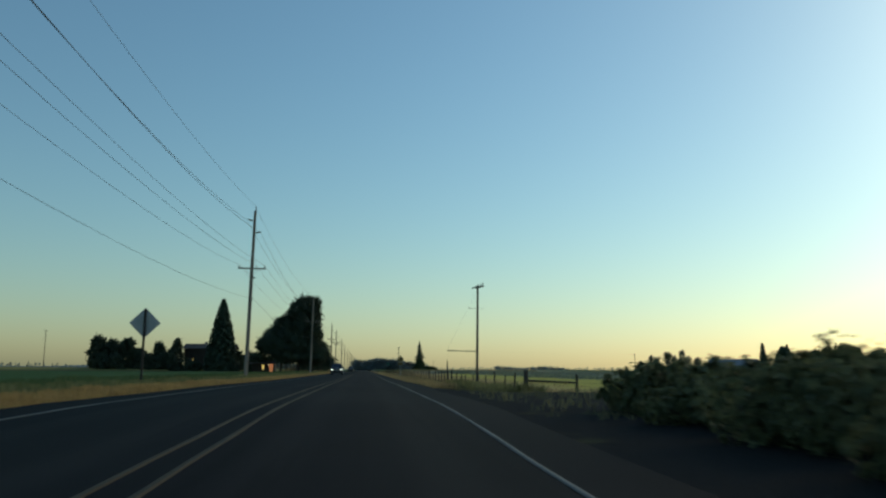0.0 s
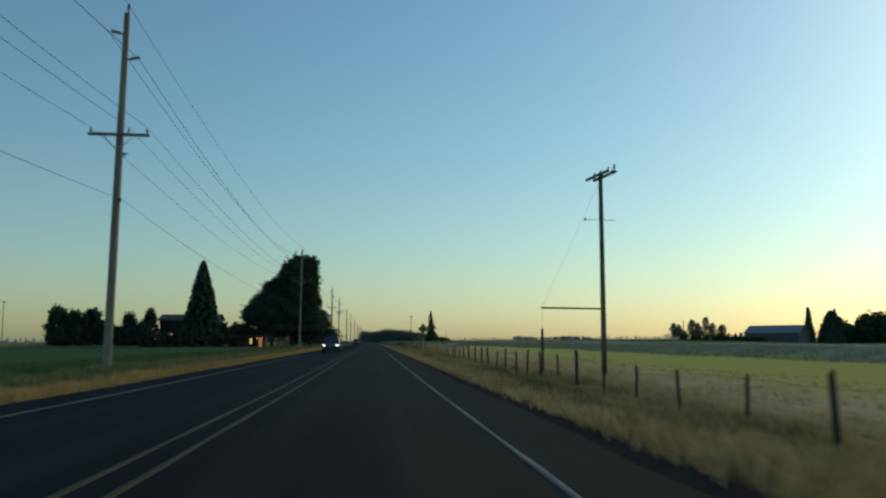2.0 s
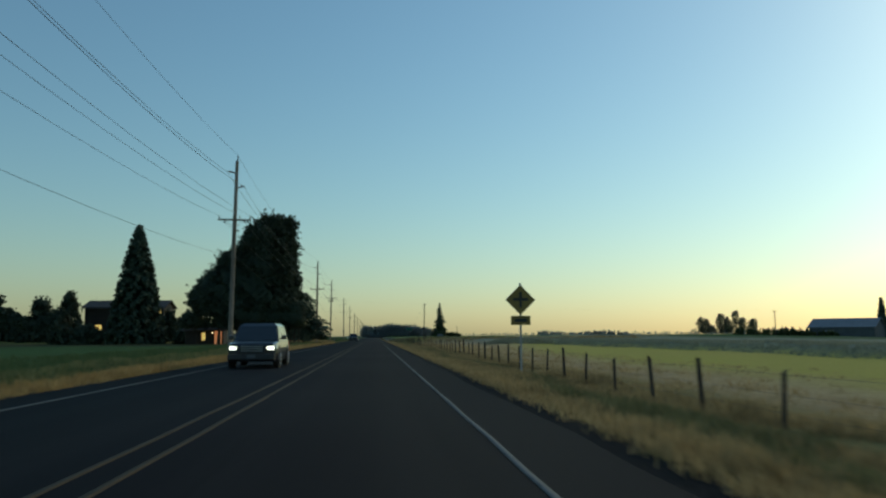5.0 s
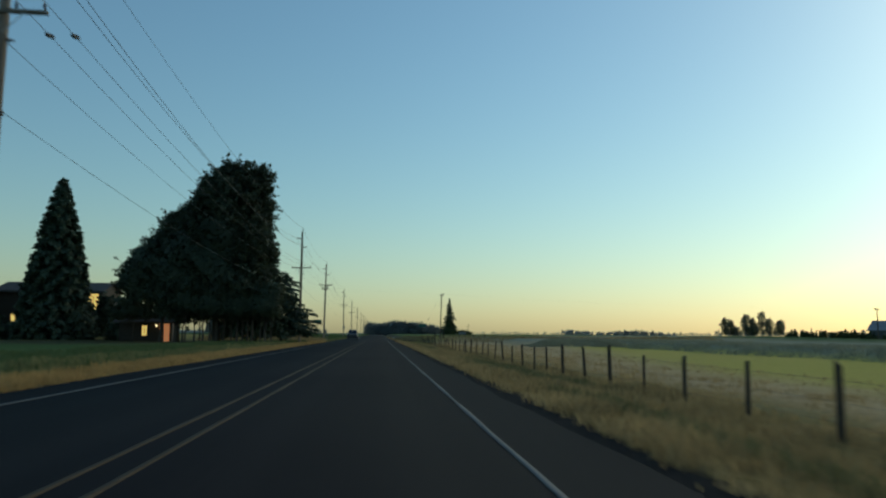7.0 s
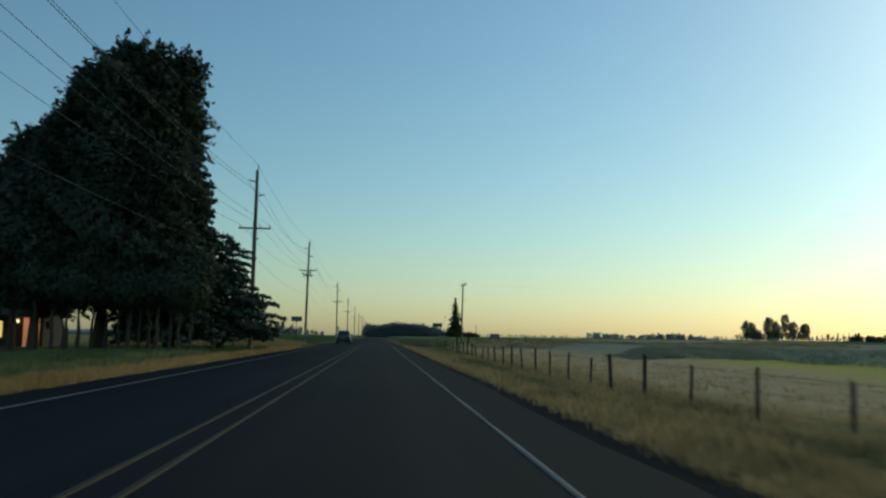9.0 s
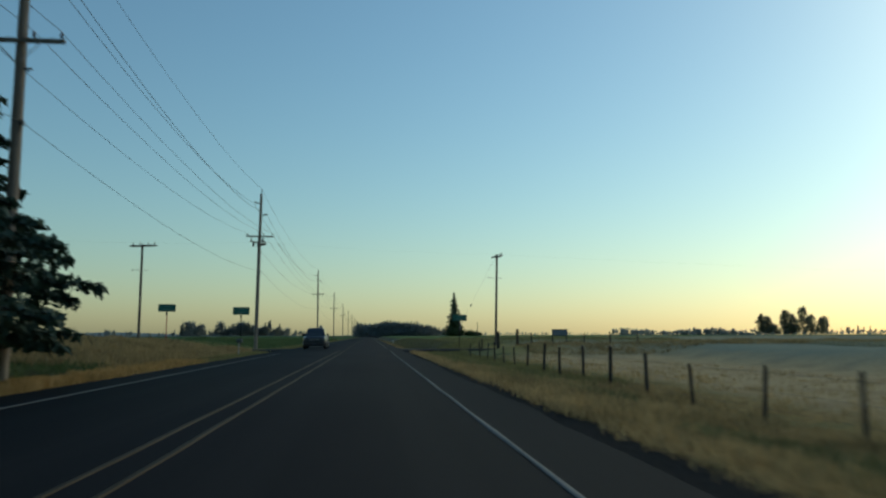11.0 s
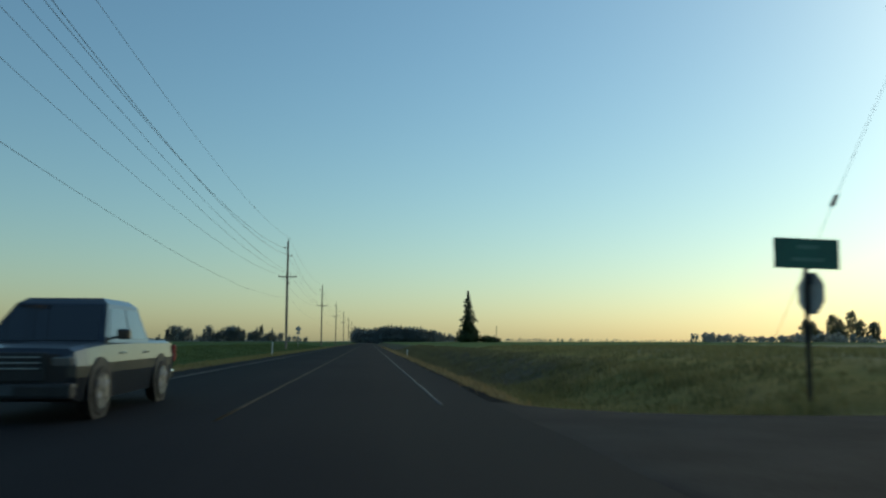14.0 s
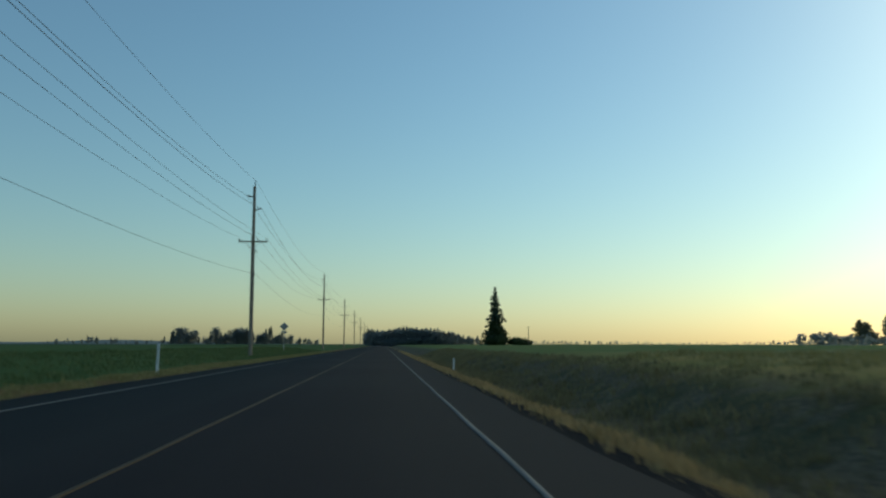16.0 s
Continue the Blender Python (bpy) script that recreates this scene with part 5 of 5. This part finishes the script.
def woods(name, label, rows, seed, mat, leaf=2.0, per=0.75, swell=0.2):
    """A far wood as one mass of many crowns of differing height, pointed and round."""
    rs = np.random.RandomState(seed)
    P, Nn = [], []
    for x0, y0, x1, y1, n, hlo, hhi, deep in rows:
        for i in range(n):
            t = (i + rs.uniform(0, 1)) / n
            x = x0 + (x1 - x0) * t + rs.uniform(-deep, deep) * 0.2
            y = y0 + (y1 - y0) * t + rs.uniform(-deep, deep)
            h = rs.uniform(hlo, hhi) * (1 - swell + swell * math.sin(t * 9 + seed))
            w = h * rs.uniform(0.22, 0.36)
            z = gz(x, y)
            if rs.uniform() < 0.45:
                m = int(240 * per * (h / 15) ** 2)
                u = rs.uniform(0, 1, m) ** 0.8
                a = rs.uniform(0, 2 * math.pi, m)
                R = w * 0.9 * (1 - u) * rs.uniform(0.4, 1.05, m)
                P.append(np.stack([x + R * np.cos(a), y + R * np.sin(a), z + h * 1.08 * u], 1))
                Nn.append(np.stack([np.cos(a), np.sin(a), 0.5 + 0 * a], 1))
            else:
                p, q = lobes_points([(x, y, z + h * 0.45, w, w, h * 0.48), (x + w * 0.4, y, z + h * 0.7, w * 0.6, w * 0.6, h * 0.26)], 0.85 * per, int(rs.randint(1e6)))
                P.append(p)
                Nn.append(q)
    me = quads_mesh(name, *leaf_cloud(np.concatenate(P), np.concatenate(Nn), leaf, seed, 0.2, 1.4), mat)
    return tagged(new(name, me), label, "woods", kind="stuff")


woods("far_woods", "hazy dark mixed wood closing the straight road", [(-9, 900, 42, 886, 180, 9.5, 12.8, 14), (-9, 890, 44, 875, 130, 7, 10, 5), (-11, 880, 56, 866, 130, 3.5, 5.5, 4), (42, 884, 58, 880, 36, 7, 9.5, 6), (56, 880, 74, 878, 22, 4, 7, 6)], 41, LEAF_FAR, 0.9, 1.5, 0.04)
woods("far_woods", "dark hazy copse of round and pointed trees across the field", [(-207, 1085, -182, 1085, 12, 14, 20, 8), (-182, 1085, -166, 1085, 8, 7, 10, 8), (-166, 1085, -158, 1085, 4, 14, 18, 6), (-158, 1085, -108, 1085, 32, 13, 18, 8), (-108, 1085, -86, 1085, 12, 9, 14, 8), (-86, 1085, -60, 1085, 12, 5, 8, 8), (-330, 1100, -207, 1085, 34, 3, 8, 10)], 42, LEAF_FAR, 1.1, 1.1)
woods("barn_woods", "dense dark mixed wood behind the barn", [(233, 412, 262, 408, 30, 12.5, 16, 7), (228, 406, 345, 396, 66, 7.5, 10.5, 5), (262, 408, 345, 400, 90, 14.5, 18.5, 8), (345, 400, 430, 380, 60, 11.5, 17.5, 8)], 45, LEAF_BUSH, 1.0, 1.6)
woods("far_hedge", "low dark bushes along the field beside the barn", [(148, 392, 186, 386, 70, 3.6, 4.9, 2)], 47, LEAF_BUSH, 0.5, 6.0, 0.08)
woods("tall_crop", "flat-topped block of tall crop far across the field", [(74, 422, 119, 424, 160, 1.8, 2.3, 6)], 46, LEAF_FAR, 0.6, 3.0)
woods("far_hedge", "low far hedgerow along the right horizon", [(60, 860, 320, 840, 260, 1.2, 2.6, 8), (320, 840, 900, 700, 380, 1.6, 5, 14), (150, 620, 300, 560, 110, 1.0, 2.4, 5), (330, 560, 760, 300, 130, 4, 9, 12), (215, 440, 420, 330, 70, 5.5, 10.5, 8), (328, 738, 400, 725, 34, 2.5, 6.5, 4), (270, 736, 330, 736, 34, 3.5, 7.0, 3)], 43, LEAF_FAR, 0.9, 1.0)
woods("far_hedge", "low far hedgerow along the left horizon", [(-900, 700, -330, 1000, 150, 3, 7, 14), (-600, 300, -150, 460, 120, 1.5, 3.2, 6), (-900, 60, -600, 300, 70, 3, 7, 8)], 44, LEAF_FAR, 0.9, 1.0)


def hills(name, y, x0, x1, h, seed):
    """A long low ridge on the horizon, a rounded body of earth."""
    n = 60
    v, f = [], []
    for i in range(n + 1):
        x = x0 + (x1 - x0) * i / n
        hh = h * (0.55 + 0.3 * math.sin(i * 0.21 + seed) + 0.15 * math.sin(i * 0.57 + 2 * seed)) * math.sin(math.pi * i / n) ** 0.5
        v += [(x, y - 220, -1.0), (x, y - 70, hh * 0.8), (x, y, hh), (x, y + 200, -1.0)]
    for i in range(n):
        for k in range(3):
            f.append((4 * i + k, 4 * i + 4 + k, 4 * i + 5 + k, 4 * i + 1 + k))
    return tagged(new(name, quads_mesh(name, v, f, LEAF_HILL, True)), "low far hills on the horizon, tinted blue-grey as by haze", "hills", kind="structure")


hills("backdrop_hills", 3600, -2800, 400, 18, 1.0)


# ---- vehicles ----
def loft(bm, sections):
    """Skin over rings of equal count, closed at both ends."""
    rings = [[bm.verts.new(p) for p in s] for s in sections]
    n = len(rings[0])
    for a, b in zip(rings[:-1], rings[1:]):
        for i in range(n):
            bm.faces.new((a[i], a[(i + 1) % n], b[(i + 1) % n], b[i]))
    bm.faces.new(list(reversed(rings[0])))
    bm.faces.new(rings[-1])
    bmesh.ops.recalc_face_normals(bm, faces=bm.faces)


def ring(y, half, z0, z1, tuck=0.06, crown=0.02):
    """A body section across the car at y: tucked sill, full waist, slightly drawn-in shoulder."""
    zm = z0 + (z1 - z0) * 0.55
    return [(-half + tuck, y, z0), (half - tuck, y, z0), (half, y, zm - 0.08), (half, y, zm + 0.08), (half - 0.04, y, z1 - 0.03), (half - 0.13, y, z1 + crown), (0, y, z1 + crown * 1.6), (-half + 0.13, y, z1 + crown), (-half + 0.04, y, z1 - 0.03), (-half, y, zm + 0.08), (-half, y, zm - 0.08)]


def wheel(V, x, y, r, w):
    bm = bmesh.new()
    bmesh.ops.create_cone(bm, cap_ends=True, segments=28, radius1=r, radius2=r, depth=w, matrix=Matrix.Translation((x, y, r)) @ pose(0, 0, 0, 0, 90, 0))
    bmesh.ops.bevel(bm, geom=[e for e in bm.edges if len(e.link_faces) == 2 and abs(e.verts[0].co.x - e.verts[1].co.x) < 1e-4], offset=0.035, segments=2, affect="EDGES")
    ty = part("wheel", bm, TYRE, V)
    s = 1 if x > 0 else -1
    bm = bmesh.new()
    bmesh.ops.create_cone(bm, cap_ends=True, segments=24, radius1=r * 0.66, radius2=r * 0.66, depth=0.02, matrix=Matrix.Translation((x + s * (w / 2 + 0.002), y, r)) @ pose(0, 0, 0, 0, 90, 0))
    for k in range(6):
        a = k * math.pi / 3
        box(bm, 0, 0, r * 0.33, 0.03, 0.07, r * 0.6, 0, Matrix.Translation((x + s * (w / 2 + 0.015), y, r)) @ Matrix.Rotation(a, 4, "X"))
    part("rim", bm, RIM, ty, "bright alloy rim")


def vehicle(x, y, label, category, name, paint, length, half, bed, height, lamps):
    """A vehicle facing -y (towards the walk's start), standing on its wheels; bed: an open pickup bed behind the cab."""
    V = thing(name, pose(x, y, 0.004), label, category)
    r = 0.40 if bed else 0.36
    z0, belt = 0.27 if bed else 0.25, 1.12 if bed else 1.02
    fw, rw = 0.95, length - (1.25 if bed else 1.0)
    bm = bmesh.new()
    hood = 1.28 if bed else 1.12
    loft(bm, [ring(0.04, half - 0.16, z0 + 0.18, belt - 0.18), ring(0.12, half - 0.06, z0 + 0.06, belt - 0.10), ring(0.45, half, z0, belt - 0.05), ring(hood, half, z0, belt), ring(length * 0.5, half, z0, belt + 0.02), ring(length - 0.5, half, z0 + 0.02, belt + 0.02), ring(length - 0.08, half - 0.05, z0 + 0.1, belt), ring(length, half - 0.12, z0 + 0.2, belt - 0.1)])
    # wheel arches pressed into the sides
    part("body", bm, paint, V, smooth=False)
    for wx in (-1, 1):
        for wy in (fw, rw):
            bm = bmesh.new()
            bmesh.ops.create_cone(bm, cap_ends=True, segments=24, radius1=r + 0.09, radius2=r + 0.09, depth=0.03, matrix=Matrix.Translation((wx * (half + 0.0), wy, r + 0.02)) @ pose(0, 0, 0, 0, 90, 0))
            part("wheel_arch", bm, BLACK_TRIM, V)
            wheel(V, wx * (half - 0.08), wy, r, 0.24)
    # cab: pillars and roof in paint, panes set into it
    c0 = hood
    c1 = (length * 0.66) if bed else length - 0.25
    th = half - (0.31 if bed else 0.24)
    roof0, roof1 = c0 + 0.75, c1 - (0.22 if bed else 0.55)
    bm = bmesh.new()
    b = half - 0.06
    loft(bm, [[(-b, c0, belt), (b, c0, belt), (b, c1, belt), (-b, c1, belt)], [(-th - 0.05, roof0 - 0.1, height - 0.10), (th + 0.05, roof0 - 0.1, height - 0.10), (th + 0.05, roof1 + 0.06, height - 0.10), (-th - 0.05, roof1 + 0.06, height - 0.10)], [(-th + 0.08, roof0 + 0.06, height), (th - 0.08, roof0 + 0.06, height), (th - 0.08, roof1 - 0.05, height), (-th + 0.08, roof1 - 0.05, height)]])
    part("cab", bm, paint, V)

    def pane(nm, pts, out):
        bmp = bmesh.new()
        o = Vector(out)
        vs = [bmp.verts.new(Vector(p) + o) for p in pts]
        vb = [bmp.verts.new(Vector(p) - o * 2) for p in pts]
        bmp.faces.new(vs)
        bmp.faces.new(list(reversed(vb)))
        for i in range(4):
            bmp.faces.new((vs[i], vb[i], vb[(i + 1) % 4], vs[(i + 1) % 4]))
        bmesh.ops.recalc_face_normals(bmp, faces=bmp.faces)
        part(nm, bmp, CAR_GLASS, V, "dark tinted glass")

    def on_cab(u, v, face):
        """A point on a cab side: u along it, v up from belt to roof edge."""
        y_a, y_b = c0 + (roof0 - 0.1 - c0) * v, c1 + (roof1 + 0.06 - c1) * v
        hx = b + (th + 0.05 - b) * v
        zz = belt + (height - 0.10 - belt) * v
        if face == "front":
            return (-hx + 2 * hx * u, y_a, zz)
        if face == "back":
            return (-hx + 2 * hx * u, y_b, zz)
        return (face * hx, y_a + (y_b - y_a) * u, zz)

    pane("windscreen", [on_cab(0.06, 0.06, "front"), on_cab(0.94, 0.06, "front"), on_cab(0.94, 0.95, "front"), on_cab(0.06, 0.95, "front")], (0, -0.006, 0.004))
    pane("rear_window", [on_cab(0.1, 0.15, "back"), on_cab(0.9, 0.15, "back"), on_cab(0.9, 0.9, "back"), on_cab(0.1, 0.9, "back")], (0, 0.006, 0.003))
    cuts = ((0.08, 0.50), (0.54, 0.92)) if bed else ((0.06, 0.36), (0.39, 0.66), (0.69, 0.93))
    for s in (-1, 1):
        for a, bb in cuts:
            pane("side_window", [on_cab(a, 0.10, s), on_cab(bb, 0.10, s), on_cab(bb, 0.88, s), on_cab(a, 0.88, s)], (s * 0.006, 0, 0.002))
        bm = bmesh.new()
        box(bm, s * (half + 0.10), c0 + 0.42, belt + 0.14, 0.20, 0.12, 0.17, 0.03)
        tube(bm, (s * (half - 0.08), c0 + 0.45, belt + 0.08), (s * (half + 0.06), c0 + 0.42, belt + 0.12), 0.02, seg=6)
        part("mirror", bm, paint, V)
        bm = bmesh.new()
        box(bm, s * (half - 0.24), 0.095, belt - 0.26, 0.28, 0.12, 0.15, 0.03)
        part("headlight", bm, LAMP_ON if lamps else LAMP_OFF, V, "lit headlight" if lamps else "clear headlight")
        bm = bmesh.new()
        box(bm, s * (half - 0.1), length - 0.03, belt - 0.22, 0.16, 0.08, 0.34, 0.02)
        part("tail_light", bm, SIGN_RED, V)
        for a in ((0.36, 0.6) if bed else (0.3, 0.52)):
            bm = bmesh.new()
            box(bm, s * (half + 0.012), length * a, belt - 0.16, 0.02, 0.16, 0.03, 0.006)
            part("door_handle", bm, CHROME, V)
    bm = bmesh.new()
    box(bm, 0, 0.055, belt - 0.34, (half - 0.44) * 2, 0.10, 0.42 if bed else 0.26, 0.03)
    g = part("grille", bm, BLACK_TRIM, V)
    for k in range(3):
        bm = bmesh.new()
        box(bm, 0, 0.0, belt - 0.36 + 0.08 * k, (half - 0.52) * 2, 0.02, 0.02, 0.004)
        part("grille_bar", bm, STEEL, g)
    bm = bmesh.new()
    box(bm, 0, 0.03, z0 + 0.18, half * 2 - 0.1, 0.22, 0.22, 0.05)
    part("front_bumper", bm, BLACK_TRIM, V)
    bm = bmesh.new()
    box(bm, 0, length - 0.02, z0 + 0.2, half * 2 - 0.12, 0.16, 0.2, 0.04)
    part("rear_bumper", bm, CHROME if bed else BLACK_TRIM, V)
    bm = bmesh.new()
    box(bm, 0, -0.09, z0 + 0.2, 0.32, 0.012, 0.15, 0.004)
    part("plate_bar", bm, BARN_WALL, V, "plain grey plate bar")
    if bed:
        bm = bmesh.new()
        box(bm, 0, (c1 + length) / 2 + 0.02, belt + 0.022, half * 2 - 0.34, length - c1 - 0.3, 0.03, 0.0)
        part("bed_cover", bm, BLACK_TRIM, V, "black bed cover")
    return V


vehicle(-2.72, 267.2, "dark slate pickup truck with bright wheels in the oncoming lane", "pickup truck", "pickup_truck", TRUCK_PAINT, 5.7, 0.98, True, 1.86, False)
vehicle(-2.3, 113.2, "dark sport utility car with lit headlights in the oncoming lane", "car", "car", CAR_PAINT, 4.7, 0.93, False, 1.72, True)


# ---- grass ----
def grass(name, label, xs, ys, count, height, width, seed, mat, keep=None, lean=0.35):
    """Tufts of bent blades rooted on the ground sheet, denser in clumps."""
    rs = np.random.RandomState(seed)
    x = rs.uniform(xs[0], xs[1], count)
    y = rs.uniform(ys[0], ys[1], count)
    clump = 0.5 + 0.5 * np.sin(x * 1.7 + 2.0 * np.sin(y * 0.43)) * np.sin(y * 0.9 + 1.5 * np.sin(x * 0.8))
    ok = rs.uniform(0, 1, count) < 0.35 + 0.65 * clump
    if keep is not None:
        ok &= keep(x, y)
    x, y, clump = x[ok], y[ok], clump[ok]
    k = 5
    n = len(x) * k
    x = np.repeat(x, k) + rs.normal(0, 0.09, n)
    y = np.repeat(y, k) + rs.normal(0, 0.09, n)
    h = height * rs.uniform(0.45, 1.2, n) * (0.6 + 0.55 * np.repeat(clump, k))
    z = ground_height(x, y) - 0.02
    a = rs.uniform(0, 2 * math.pi, n)
    bx, by = np.cos(a) * h * lean * rs.uniform(0.2, 1.4, n), np.sin(a) * h * lean * rs.uniform(0.2, 1.4, n)
    wx, wy = -np.sin(a) * width, np.cos(a) * width
    v = np.stack([np.stack([x - wx, y - wy, z], 1), np.stack([x + wx, y + wy, z], 1), np.stack([x + bx * 0.35 + wx * 0.7, y + by * 0.35 + wy * 0.7, z + h * 0.6], 1), np.stack([x + bx, y + by, z + h], 1)], 1).reshape(-1, 3)
    f = np.arange(4 * n).reshape(n, 4)
    return tagged(new(name, quads_mesh(name, v, f, mat)), label, "grass", kind="stuff")


def off_lane(x, y):
    return np.abs(y - LANE_Y) > 4.2 + 5.5 * np.exp(-(np.abs(x) - 4.5) * 0.6)


def patch(x, y):
    """Where tall straw gives way to dark weeds: long uneven patches along the verge."""
    return np.sin(y * 0.19 + 1.7 * np.sin(x * 0.9 + y * 0.05)) + 0.7 * np.sin(y * 0.53 + x * 1.3) + 0.5 * np.sin(x * 2.1 - y * 0.11)


def straw_patches(x, y):
    return south_of_lane(x, y) & ((patch(x, y) > np.where(x < 7.9, 0.1, -0.5)) | (x < 6.1))


def weed_patches(x, y):
    return south_of_lane(x, y) & (patch(x, y) < 0.25)


def south_of_lane(x, y):
    return off_lane(x, y) & (y < 262 - 3 * np.sin(x))


def north_of_lane(x, y):
    return off_lane(x, y) & (y > 262)


grass("dry_grass", "tall dry straw-coloured grass on the right verge", (5.5, 9.9), (23, 228), 44000, 0.27, 0.010, 71, VERGE_BLADE, straw_patches)
grass("dry_grass", "dry straw-coloured grass beyond the fence", (9.9, 14.5), (25, 250), 7000, 0.20, 0.012, 72, STRAW, south_of_lane)
grass("green_grass", "rank green weeds in the right verge", (6.0, 8.5), (23, 262), 26000, 0.25, 0.011, 73, VERGE_WEED, weed_patches)
grass("dry_grass", "narrow band of dry grass along the asphalt", (4.95, 5.8), (266, 420), 7000, 0.18, 0.012, 76, VERGE_BLADE, north_of_lane)
grass("green_grass", "rank dark green weeds in the ditch", (6.0, 12.5), (284, 420), 14000, 0.26, 0.013, 77, SOIL_WEED, north_of_lane)
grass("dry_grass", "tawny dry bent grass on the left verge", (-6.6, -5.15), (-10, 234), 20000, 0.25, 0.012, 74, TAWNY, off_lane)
grass("dry_grass", "thin brown weeds along the left edge of the road", (-6.6, -5.1), (230, 420), 8000, 0.16, 0.012, 78, DITCH_BLADE, off_lane)
grass("green_grass", "green blades at the edge of the left field", (-16, -7.0), (-10, 228), 30000, 0.28, 0.012, 75, GREEN_BLADE, off_lane)
grass("green_grass", "rank dark weeds by the fence corner", (6.4, 9.6), (22.5, 32), 2600, 0.5, 0.016, 79, DITCH_BLADE)
grass("dry_grass", "sparse dead weeds in the gravelled field entrance", (5.3, 12), (2, 23), 420, 0.22, 0.012, 80, SOIL_WEED)
grass("green_grass", "dark weeds between the straw verge and the green field", (-9.2, -6.6), (-10, 205), 11000, 0.30, 0.013, 81, DITCH_BLADE)
grass("dry_grass", "bright dry straw fringe along the right edge of the road", (5.05, 5.8), (24, 254), 9000, 0.22, 0.010, 82, STRAW, south_of_lane)
grass("green_grass", "dull rank weeds along the ditch of the side road", (13, 60), (249, 258.5), 11000, 0.26, 0.014, 83, VERGE_BLADE)
grass("dry_grass", "short dry stubble of the mown strip", (14.5, 20), (25, 245), 3500, 0.15, 0.016, 84, STRAW)
grass("dry_grass", "low olive stubble of the field past the side road", (12.5, 34), (270, 330), 16000, 0.22, 0.014, 85, DITCH_BLADE, north_of_lane)
grass("green_grass", "low green weeds by the mouth of the side road", (5.7, 9.6), (219, 259), 8000, 0.26, 0.013, 86, DITCH_BLADE, south_of_lane)
grass("field_crop", "dark leafy crop along the far edge of the hayfield", (32.2, 39), (-30, 250), 30000, 0.30, 0.016, 87, CROP_LEAF)
grass("field_crop", "dark leafy crop closing the hayfield", (21, 33), (216, 224), 6000, 0.28, 0.016, 88, CROP_LEAF)
grass("dry_grass", "olive-brown rough grass on the bank before the side road", (-22, -6.6), (226, 259), 15000, 0.40, 0.016, 89, VERGE_BLADE, off_lane)
grass("green_grass", "green blades in the field past the side road", (-16, -7.0), (270, 420), 14000, 0.24, 0.012, 90, GREEN_BLADE, off_lane)
grass("green_grass", "olive weeds on the verge just past the side road", (5.8, 12.5), (267, 290), 5000, 0.26, 0.013, 91, DITCH_BLADE, north_of_lane)
